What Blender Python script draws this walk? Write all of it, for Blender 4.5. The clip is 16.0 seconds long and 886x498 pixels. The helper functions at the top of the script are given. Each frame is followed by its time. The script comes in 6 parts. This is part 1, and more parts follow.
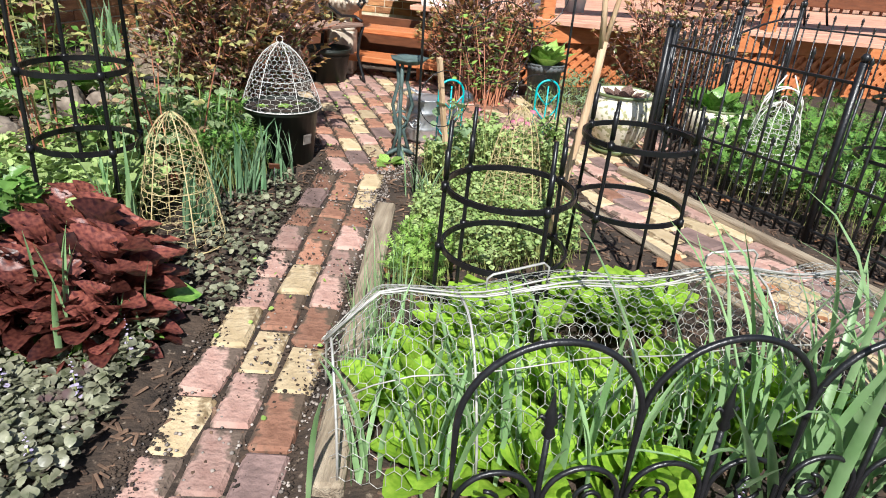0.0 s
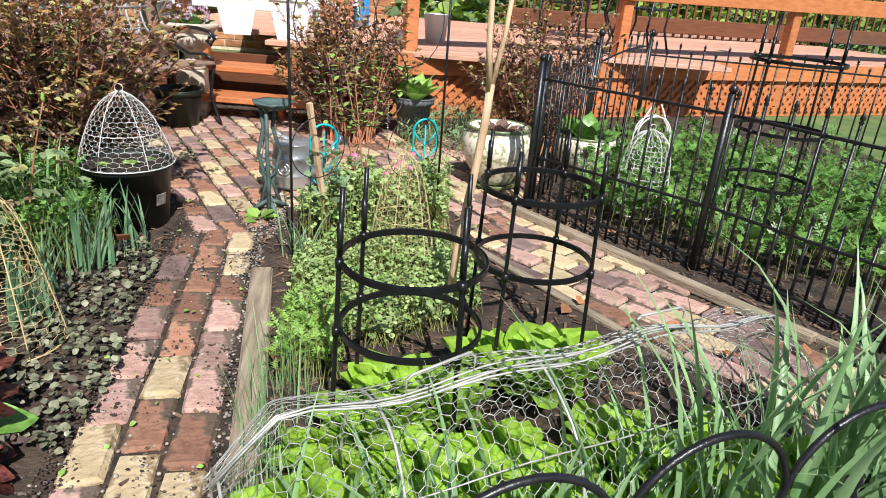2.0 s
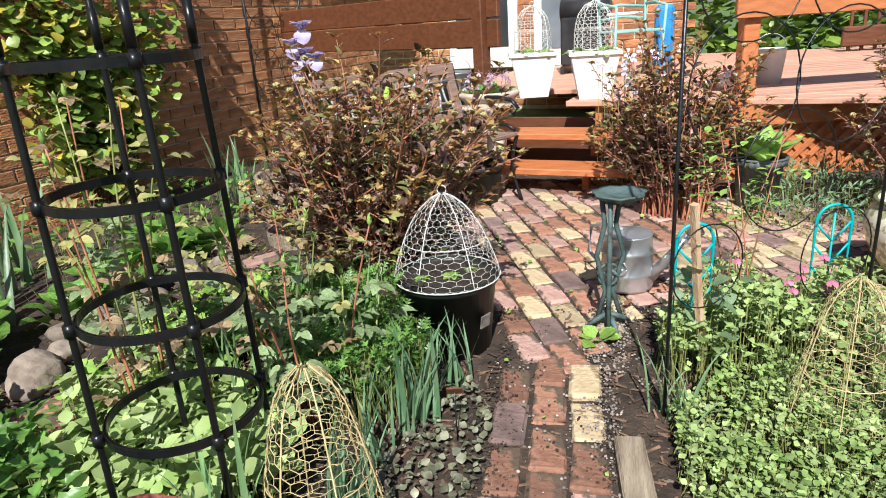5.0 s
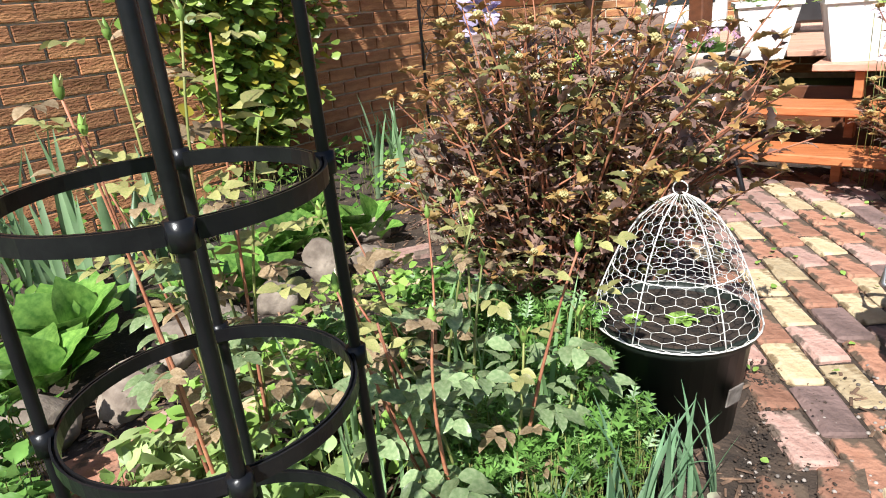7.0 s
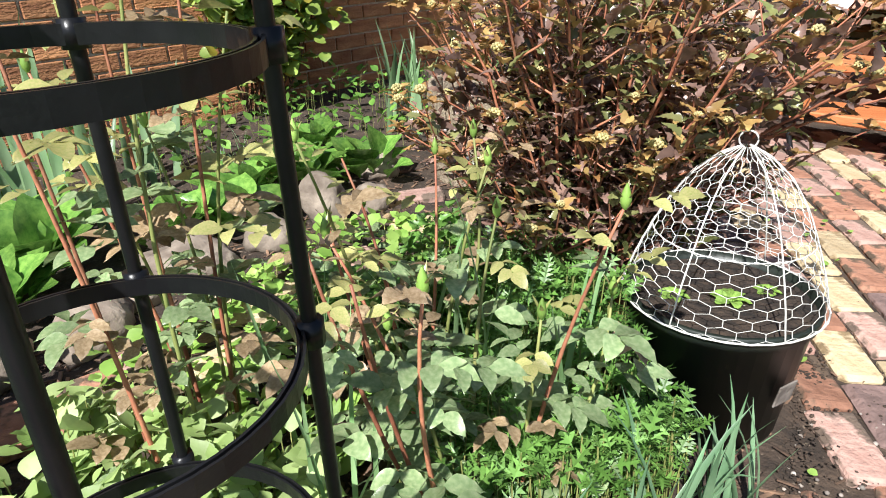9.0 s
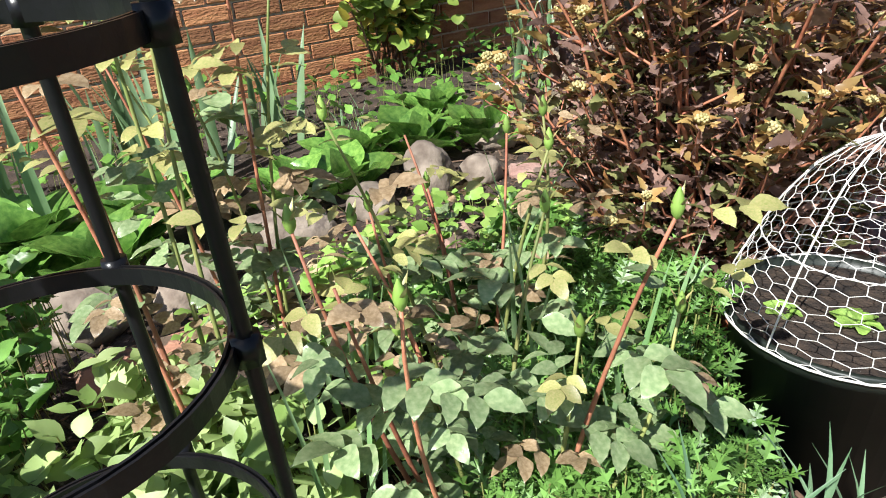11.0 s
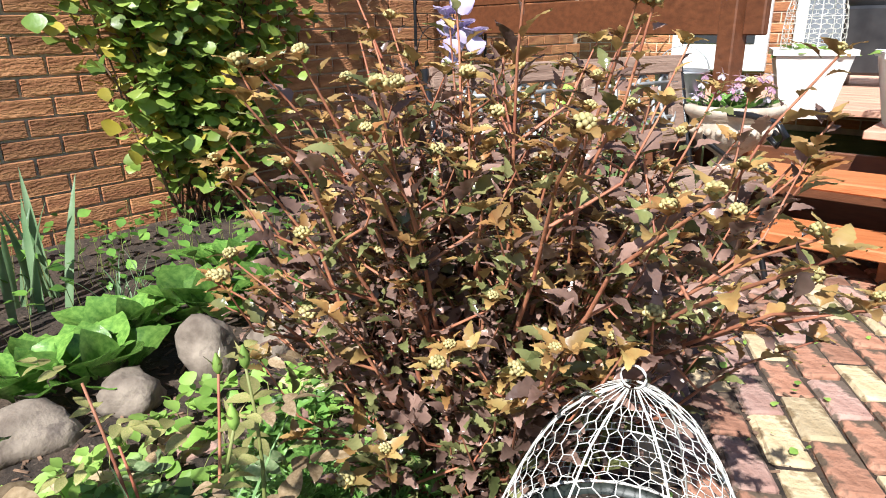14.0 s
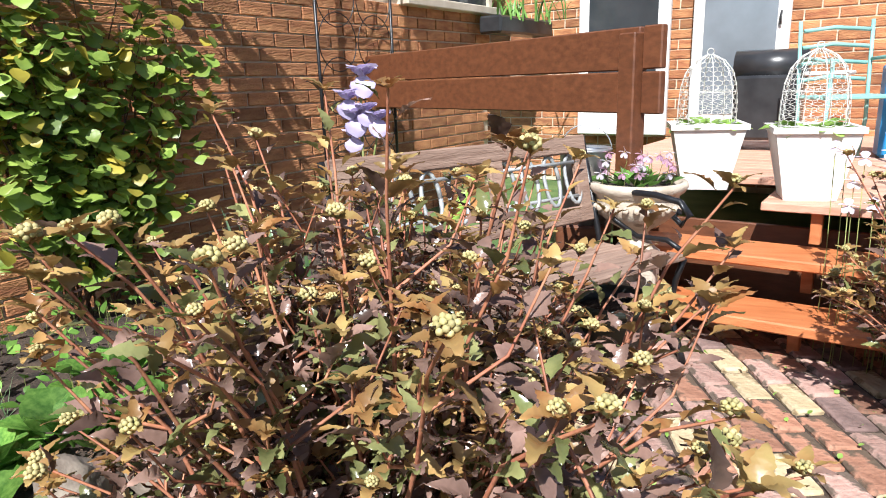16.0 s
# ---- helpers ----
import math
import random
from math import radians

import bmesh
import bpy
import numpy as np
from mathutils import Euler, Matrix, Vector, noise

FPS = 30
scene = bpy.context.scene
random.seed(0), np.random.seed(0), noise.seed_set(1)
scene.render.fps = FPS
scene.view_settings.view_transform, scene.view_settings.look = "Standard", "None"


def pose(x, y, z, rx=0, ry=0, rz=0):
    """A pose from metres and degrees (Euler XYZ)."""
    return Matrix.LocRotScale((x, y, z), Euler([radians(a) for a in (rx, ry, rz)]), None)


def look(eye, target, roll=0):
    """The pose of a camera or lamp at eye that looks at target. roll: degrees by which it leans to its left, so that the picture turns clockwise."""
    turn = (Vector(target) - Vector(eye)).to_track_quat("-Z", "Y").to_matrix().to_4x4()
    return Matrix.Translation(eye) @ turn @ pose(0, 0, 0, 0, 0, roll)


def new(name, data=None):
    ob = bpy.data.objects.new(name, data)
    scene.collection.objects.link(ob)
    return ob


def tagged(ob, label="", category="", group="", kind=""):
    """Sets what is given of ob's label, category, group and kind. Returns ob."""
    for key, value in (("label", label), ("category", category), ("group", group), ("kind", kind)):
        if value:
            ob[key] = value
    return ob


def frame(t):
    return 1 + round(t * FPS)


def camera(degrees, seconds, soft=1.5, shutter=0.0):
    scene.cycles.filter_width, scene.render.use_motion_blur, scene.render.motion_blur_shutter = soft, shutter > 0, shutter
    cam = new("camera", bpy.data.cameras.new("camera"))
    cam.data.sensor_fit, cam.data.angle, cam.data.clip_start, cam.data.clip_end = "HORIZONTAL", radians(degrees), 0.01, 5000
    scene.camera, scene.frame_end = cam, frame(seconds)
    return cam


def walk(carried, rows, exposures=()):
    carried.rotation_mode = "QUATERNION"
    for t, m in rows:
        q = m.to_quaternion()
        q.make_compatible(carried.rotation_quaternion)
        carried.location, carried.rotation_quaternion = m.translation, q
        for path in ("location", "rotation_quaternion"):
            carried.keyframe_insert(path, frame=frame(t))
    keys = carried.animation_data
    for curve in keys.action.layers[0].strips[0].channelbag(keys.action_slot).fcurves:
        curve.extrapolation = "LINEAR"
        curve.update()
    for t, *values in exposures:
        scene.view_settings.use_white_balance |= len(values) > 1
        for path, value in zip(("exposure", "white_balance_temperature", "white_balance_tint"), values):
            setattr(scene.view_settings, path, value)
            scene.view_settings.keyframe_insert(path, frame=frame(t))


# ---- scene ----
cam = camera(68.4, 16.0, soft=1.0)
PATH = [
    (0, (0.028, 0.029, 1.077), (-0.035, 1.832, 0.214), 4.5),
    (0.5, (-0.027, 0.117, 1.079), (-0.002, 1.935, 0.247), 2.5),
    (1, (-0.035, 0.203, 1.096), (0.175, 2.032, 0.315), 1.2),
    (1.5, (-0.042, 0.248, 1.088), (0.279, 2.056, 0.295), 2.9),
    (2, (-0.045, 0.291, 1.097), (0.28, 2.109, 0.328), 4.4),
    (2.5, (-0.038, 0.428, 1.092), (0.206, 2.279, 0.375), 4.1),
    (3, (-0.021, 0.575, 1.093), (0.127, 2.451, 0.417), 2.4),
    (3.5, (-0.051, 0.672, 1.094), (-0.038, 2.551, 0.409), 1.0),
    (4, (-0.153, 0.794, 1.078), (-0.297, 2.67, 0.401), -0.6),
    (4.5, (-0.312, 0.958, 1.106), (-0.62, 2.827, 0.463), -3.9),
    (5, (-0.424, 1.052, 1.128), (-0.868, 2.887, 0.47), -4.0),
    (5.2, (-0.457, 1.077, 1.128), (-0.981, 2.894, 0.476), -3.6),
    (7.3, (-0.786, 1.78, 0.987), (-1.697, 3.406, 0.262), -4.9),
    (7.5, (-0.808, 1.814, 0.976), (-1.734, 3.424, 0.234), -4.6),
    (8, (-0.83, 1.874, 0.953), (-1.735, 3.473, 0.166), -2.8),
    (8.5, (-0.844, 1.896, 0.925), (-1.751, 3.461, 0.072), -0.8),
    (9, (-0.844, 1.914, 0.919), (-1.74, 3.484, 0.061), -1.4),
    (9.2, (-0.848, 1.926, 0.918), (-1.757, 3.488, 0.063), -1.3),
    (11.3, (-0.777, 2.118, 0.905), (-2.048, 3.338, -0.042), -5.8),
    (11.5, (-0.781, 2.131, 0.905), (-2.056, 3.343, -0.046), -6.7),
    (12, (-0.81, 2.174, 0.904), (-2.086, 3.393, -0.037), -5.4),
    (12.5, (-0.832, 2.213, 0.906), (-2.09, 3.468, -0.011), -4.6),
    (13, (-0.814, 2.267, 0.92), (-2.002, 3.671, 0.135), -0.6),
    (13.5, (-0.794, 2.342, 0.968), (-1.864, 3.877, 0.26), -0.6),
    (14, (-0.767, 2.423, 1.007), (-1.72, 4.056, 0.355), -1.0),
    (14.5, (-0.746, 2.49, 1.037), (-1.58, 4.209, 0.447), -0.4),
    (15, (-0.746, 2.535, 1.056), (-1.528, 4.29, 0.501), -0.3),
    (15.5, (-0.762, 2.576, 1.069), (-1.538, 4.332, 0.509), -2.6),
    (16, (-0.777, 2.607, 1.101), (-1.55, 4.385, 0.607), -1.9),
]
walk(cam, [(t, look(eye, target, roll)) for t, eye, target, roll in PATH], exposures=[(0, 0.62, 6050, 10), (1.5, 0.56, 6050, 10), (3, 0.47, 6050, 10), (5.2, 0.58, 6050, 10), (8, 0.88, 6050, 10), (12, 0.92, 6050, 10), (16, 0.85, 5900, 10)])

# ---- world, sun ----
world = bpy.data.worlds.new("world")
scene.world = world
world.use_nodes = True
wn = world.node_tree.nodes
sky = wn.new("ShaderNodeTexSky")
sky.sky_type = "NISHITA"
sky.sun_disc = False
sky.sun_elevation, sky.sun_rotation = radians(47), radians(174)
world.node_tree.links.new(sky.outputs[0], wn["Background"].inputs[0])
wn["Background"].inputs[1].default_value = 0.063
sun_data = bpy.data.lights.new("sun", "SUN")
sun_data.energy, sun_data.angle, sun_data.color = 5.0, radians(0.6), (1.0, 0.955, 0.87)
sun = new("sun", sun_data)
sun.matrix_world = look((0.9, -8.0, 8.6), (0, 0, 0))


# ---- materials ----
def mat(name, c1, c2, rough=0.7, scale=12.0, metal=0.0, bump=0.3, bscale=60.0, vary=0.25, trans=0.0, spots=None, stretch=(1, 1, 1)):
    m = bpy.data.materials.new(name)
    m.use_nodes = True
    n, l = m.node_tree.nodes, m.node_tree.links
    bsdf = n["Principled BSDF"]
    co = n.new("ShaderNodeTexCoord")
    mp = n.new("ShaderNodeMapping")
    mp.inputs["Scale"].default_value = stretch
    l.new(co.outputs["Object"], mp.inputs[0])
    big = n.new("ShaderNodeTexNoise")
    big.inputs["Scale"].default_value, big.inputs["Detail"].default_value = scale, 5.0
    fine = n.new("ShaderNodeTexNoise")
    fine.inputs["Scale"].default_value, fine.inputs["Detail"].default_value = bscale, 4.0
    l.new(mp.outputs[0], big.inputs["Vector"]), l.new(mp.outputs[0], fine.inputs["Vector"])
    ramp = n.new("ShaderNodeValToRGB")
    ramp.color_ramp.elements[0].position, ramp.color_ramp.elements[1].position = 0.32, 0.68
    ramp.color_ramp.elements[0].color, ramp.color_ramp.elements[1].color = (*c1, 1), (*c2, 1)
    l.new(big.outputs["Fac"], ramp.inputs[0])
    # each piece a little lighter or darker than the next
    geo, info = n.new("ShaderNodeNewGeometry"), n.new("ShaderNodeObjectInfo")
    add = n.new("ShaderNodeMath")
    add.operation = "ADD"
    l.new(geo.outputs["Random Per Island"], add.inputs[0]), l.new(info.outputs["Random"], add.inputs[1])
    frac = n.new("ShaderNodeMath")
    frac.operation = "FRACT"
    l.new(add.outputs[0], frac.inputs[0])
    mr = n.new("ShaderNodeMapRange")
    mr.inputs["To Min"].default_value, mr.inputs["To Max"].default_value = 1 - vary, 1 + vary
    l.new(frac.outputs[0], mr.inputs[0])
    hsv = n.new("ShaderNodeHueSaturation")
    l.new(mr.outputs[0], hsv.inputs["Value"]), l.new(ramp.outputs[0], hsv.inputs["Color"])
    colour = hsv.outputs[0]
    if spots:
        sn = n.new("ShaderNodeTexNoise")
        sn.inputs["Scale"].default_value, sn.inputs["Detail"].default_value = spots[1], 6.0
        l.new(co.outputs["Object"], sn.inputs["Vector"])
        sr = n.new("ShaderNodeValToRGB")
        sr.color_ramp.elements[0].position, sr.color_ramp.elements[1].position = spots[2], spots[2] + 0.07
        l.new(sn.outputs["Fac"], sr.inputs[0])
        mix = n.new("ShaderNodeMixRGB")
        mix.inputs[2].default_value = (*spots[0], 1)
        l.new(sr.outputs[0], mix.inputs[0]), l.new(colour, mix.inputs[1])
        colour = mix.outputs[0]
    l.new(colour, bsdf.inputs["Base Color"])
    bsdf.inputs["Roughness"].default_value, bsdf.inputs["Metallic"].default_value = rough, metal
    if bump:
        b = n.new("ShaderNodeBump")
        b.inputs["Strength"].default_value, b.inputs["Distance"].default_value = bump, 0.01
        l.new(fine.outputs["Fac"], b.inputs["Height"]), l.new(b.outputs[0], bsdf.inputs["Normal"])
    if trans:
        t = n.new("ShaderNodeBsdfTranslucent")
        l.new(colour, t.inputs[0])
        mx = n.new("ShaderNodeMixShader")
        mx.inputs[0].default_value = trans
        l.new(bsdf.outputs[0], mx.inputs[1]), l.new(t.outputs[0], mx.inputs[2])
        l.new(mx.outputs[0], n["Material Output"].inputs[0])
    return m


def leafy(name, c1, c2, rough=0.45, trans=0.3, vary=0.35, scale=9.0):
    return mat(name, c1, c2, rough, scale, 0.0, 0.12, 60.0, vary, trans)


SOIL = mat("soil", (0.02, 0.014, 0.01), (0.08, 0.053, 0.036), 0.95, 9, bump=1.0, bscale=70, vary=0.1, spots=((0.2, 0.15, 0.11), 45, 0.63))
GRIT = mat("grit", (0.16, 0.13, 0.11), (0.38, 0.33, 0.29), 0.9, 25, bump=0.5, vary=0.4)
DEBRIS = mat("bark_litter", (0.05, 0.03, 0.02), (0.2, 0.12, 0.075), 0.9, 20, bump=0.5, vary=0.5)
BR_RED = mat("brick_red", (0.25, 0.115, 0.07), (0.42, 0.215, 0.14), 0.9, 16, bump=1.0, bscale=38, vary=0.4, spots=((0.11, 0.075, 0.05), 13, 0.5))
BR_PINK = mat("brick_pink", (0.35, 0.2, 0.16), (0.52, 0.345, 0.285), 0.9, 14, bump=1.0, bscale=45, vary=0.3, spots=((0.14, 0.1, 0.075), 14, 0.53))
BR_YEL = mat("brick_yellow", (0.43, 0.32, 0.18), (0.6, 0.48, 0.31), 0.9, 12, bump=0.9, bscale=45, vary=0.2, spots=((0.24, 0.17, 0.09), 15, 0.56))
BR_DARK = mat("brick_dark", (0.13, 0.085, 0.075), (0.26, 0.17, 0.15), 0.9, 14, bump=0.8, bscale=50, vary=0.3)
WALLBR = mat("wall_brick", (0.27, 0.1, 0.045), (0.51, 0.245, 0.105), 0.9, 6, bump=1.0, bscale=38, vary=0.3, stretch=(1, 1, 3))
MORTAR = mat("mortar", (0.5, 0.4, 0.29), (0.66, 0.55, 0.41), 0.95, 20, bump=0.6, vary=0.0)
ORANGE = mat("deck_stain", (0.42, 0.13, 0.04), (0.56, 0.2, 0.072), 0.55, 5, bump=0.25, bscale=40, vary=0.12, stretch=(1, 8, 8))
DECKTOP = mat("deck_board", (0.52, 0.26, 0.17), (0.66, 0.38, 0.27), 0.6, 6, bump=0.2, vary=0.12, stretch=(1, 6, 6))
BROWNWD = mat("brown_stain", (0.1, 0.034, 0.014), (0.16, 0.056, 0.023), 0.5, 5, bump=0.2, bscale=40, vary=0.08, stretch=(1, 8, 8))
GREYWD = mat("weathered_timber", (0.2, 0.15, 0.1), (0.43, 0.35, 0.25), 0.9, 6, bump=0.8, bscale=30, vary=0.15, stretch=(9, 0.8, 9))
SEATWD = mat("bench_slat", (0.2, 0.12, 0.085), (0.36, 0.24, 0.18), 0.8, 6, bump=0.5, bscale=30, vary=0.15, stretch=(0.8, 9, 9))
BARKWD = mat("peeled_branch", (0.46, 0.3, 0.17), (0.66, 0.47, 0.3), 0.8, 10, bump=0.5, bscale=40, vary=0.0, stretch=(4, 4, 0.7), spots=((0.24, 0.13, 0.07), 10, 0.66))
IRON = mat("black_iron", (0.006, 0.006, 0.007), (0.016, 0.016, 0.018), 0.34, 30, bump=0.15, bscale=120, vary=0.2, spots=((0.09, 0.045, 0.02), 16, 0.72))
PLASTIC = mat("black_plastic", (0.006, 0.006, 0.007), (0.011, 0.011, 0.012), 0.3, 20, bump=0.1, vary=0.15)
PLASTIC.node_tree.nodes["Principled BSDF"].inputs["Specular IOR Level"].default_value = 0.3
WIREW = mat("white_wire", (0.62, 0.6, 0.55), (0.76, 0.74, 0.7), 0.5, 30, bump=0.1, vary=0.1, spots=((0.35, 0.3, 0.24), 25, 0.68))
WIREY = mat("straw_wire", (0.46, 0.36, 0.17), (0.6, 0.49, 0.26), 0.55, 30, bump=0.1, vary=0.15)
WIREG = mat("galvanised_wire", (0.4, 0.39, 0.36), (0.58, 0.56, 0.52), 0.45, 40, metal=0.4, bump=0.1, vary=0.15)
GALV = mat("galvanised", (0.42, 0.43, 0.44), (0.62, 0.63, 0.64), 0.38, 9, metal=0.75, bump=0.12, bscale=25, vary=0.05)
TEAL = mat("teal_enamel", (0.0, 0.34, 0.37), (0.01, 0.44, 0.46), 0.4, 20, bump=0.05, vary=0.05)
VERDI = mat("verdigris", (0.035, 0.06, 0.055), (0.11, 0.16, 0.15), 0.6, 15, bump=0.4, vary=0.1, spots=((0.05, 0.04, 0.03), 14, 0.62))
POTBLK = mat("dark_pot", (0.009, 0.013, 0.01), (0.02, 0.027, 0.02), 0.45, 8, bump=0.1, vary=0.1)
CREAM = mat("cream_glaze", (0.66, 0.6, 0.46), (0.78, 0.73, 0.6), 0.3, 6, bump=0.05, vary=0.0, spots=((0.34, 0.33, 0.17), 34, 0.52))
OLIVE = mat("olive_glaze", (0.09, 0.12, 0.05), (0.17, 0.2, 0.09), 0.3, 8, bump=0.05, vary=0.0)
URNST = mat("urn_stone", (0.36, 0.29, 0.22), (0.58, 0.5, 0.4), 0.85, 9, bump=0.5, vary=0.05, spots=((0.25, 0.2, 0.15), 14, 0.6))
WHITEPL = mat("white_planter", (0.75, 0.72, 0.68), (0.83, 0.81, 0.78), 0.6, 5, bump=0.15, vary=0.03, spots=((0.5, 0.45, 0.4), 9, 0.74))
STONE = mat("field_stone", (0.14, 0.105, 0.08), (0.4, 0.33, 0.26), 0.9, 11, bump=1.0, bscale=24, vary=0.25, spots=((0.14, 0.11, 0.09), 15, 0.6))
POTSOIL = mat("potting_mix", (0.012, 0.008, 0.006), (0.05, 0.033, 0.022), 0.95, 35, bump=1.0, bscale=90, vary=0.1, spots=((0.42, 0.4, 0.36), 95, 0.69))
FRAMEW = mat("white_frame", (0.7, 0.69, 0.66), (0.8, 0.79, 0.77), 0.5, 5, bump=0.05, vary=0.02)
DARKMET = mat("dark_appliance", (0.02, 0.02, 0.022), (0.04, 0.04, 0.042), 0.3, 8, bump=0.05, vary=0.05)
BLUE = mat("blue_plastic", (0.02, 0.2, 0.5), (0.04, 0.28, 0.6), 0.4, 8, bump=0.05, vary=0.05)
GREENPL = mat("green_handle", (0.25, 0.42, 0.06), (0.35, 0.52, 0.1), 0.45, 8, bump=0.05, vary=0.05)
STONESILL = mat("sill_stone", (0.48, 0.41, 0.32), (0.6, 0.53, 0.43), 0.85, 8, bump=0.4, vary=0.05)
GLASS = mat("window_glass", (0.03, 0.035, 0.04), (0.05, 0.055, 0.06), 0.05, 3, bump=0.0, vary=0.0)
VINEWD = mat("woody_stem", (0.1, 0.055, 0.035), (0.22, 0.13, 0.08), 0.85, 20, bump=0.5, vary=0.25)
REDSTEM = mat("red_stem", (0.28, 0.09, 0.05), (0.46, 0.2, 0.11), 0.6, 12, bump=0.3, vary=0.3)
GREENSTEM = mat("green_stem", (0.16, 0.2, 0.05), (0.3, 0.3, 0.1), 0.6, 12, bump=0.2, vary=0.25)
NINE = leafy("ninebark_leaf", (0.105, 0.06, 0.048), (0.34, 0.215, 0.17), 0.27, 0.22, 0.6, 14)
NINETIP = leafy("ninebark_tip", (0.3, 0.13, 0.045), (0.45, 0.33, 0.12), 0.4, 0.3, 0.4, 14)
BUDY = mat("flower_bud", (0.34, 0.3, 0.11), (0.5, 0.42, 0.2), 0.7, 60, bump=0.3, vary=0.3)
NINEGR = leafy("ninebark_green_leaf", (0.11, 0.13, 0.045), (0.28, 0.27, 0.11), 0.22, 0.25, 0.5, 14)
ROSEL = leafy("rose_leaf", (0.16, 0.25, 0.1), (0.36, 0.43, 0.23), 0.25, 0.3, 0.4, 5)
ROSECOP = leafy("rose_copper_leaf", (0.25, 0.17, 0.09), (0.43, 0.32, 0.2), 0.3, 0.3, 0.4, 8)
ROSETIP = leafy("rose_tip", (0.3, 0.33, 0.1), (0.47, 0.41, 0.18), 0.35, 0.3, 0.35, 14)
PARSLEY = leafy("parsley_leaf", (0.085, 0.19, 0.032), (0.2, 0.37, 0.085), 0.4, 0.3, 0.4)
LIME = leafy("lime_leaf", (0.2, 0.36, 0.06), (0.38, 0.56, 0.13), 0.45, 0.3, 0.3)
BERG = leafy("bergenia_leaf", (0.07, 0.17, 0.028), (0.19, 0.34, 0.065), 0.25, 0.2, 0.4, 9)
PALEG = leafy("pale_herb_leaf", (0.23, 0.35, 0.09), (0.45, 0.55, 0.23), 0.5, 0.3, 0.35)
LETT = leafy("lettuce_leaf", (0.22, 0.42, 0.03), (0.42, 0.62, 0.07), 0.4, 0.35, 0.2, 7)
REDL = leafy("red_lettuce_leaf", (0.055, 0.013, 0.015), (0.25, 0.08, 0.055), 0.34, 0.25, 0.75, 7)
DAFF = leafy("daffodil_leaf", (0.12, 0.25, 0.12), (0.29, 0.43, 0.25), 0.42, 0.25, 0.3, 5)
BLADE = leafy("blade_leaf", (0.12, 0.22, 0.09), (0.26, 0.36, 0.2), 0.4, 0.25, 0.3, 5)
GARLIC = leafy("garlic_leaf", (0.18, 0.33, 0.12), (0.37, 0.52, 0.27), 0.4, 0.3, 0.3, 5)
VINE = leafy("vine_leaf", (0.14, 0.24, 0.035), (0.34, 0.43, 0.09), 0.4, 0.3, 0.4, 5)
VINEY = leafy("yellowing_leaf", (0.4, 0.33, 0.04), (0.5, 0.42, 0.07), 0.45, 0.3, 0.25, 9)
AJUGA = mat("ajuga_leaf", (0.1, 0.11, 0.06), (0.29, 0.285, 0.195), 0.4, 32, 0.0, 0.12, 60.0, 0.5, 0.15, spots=((0.13, 0.085, 0.08), 9, 0.6))
LILAC = leafy("lilac_petal", (0.52, 0.44, 0.66), (0.74, 0.66, 0.84), 0.5, 0.3, 0.15)
PANSY = leafy("pansy_petal", (0.3, 0.04, 0.14), (0.75, 0.6, 0.72), 0.5, 0.2, 0.4, 50)
PINK = leafy("columbine_petal", (0.55, 0.13, 0.24), (0.7, 0.3, 0.4), 0.5, 0.3, 0.2)
PALEPET = leafy("pale_petal", (0.65, 0.56, 0.66), (0.82, 0.77, 0.82), 0.5, 0.3, 0.12)


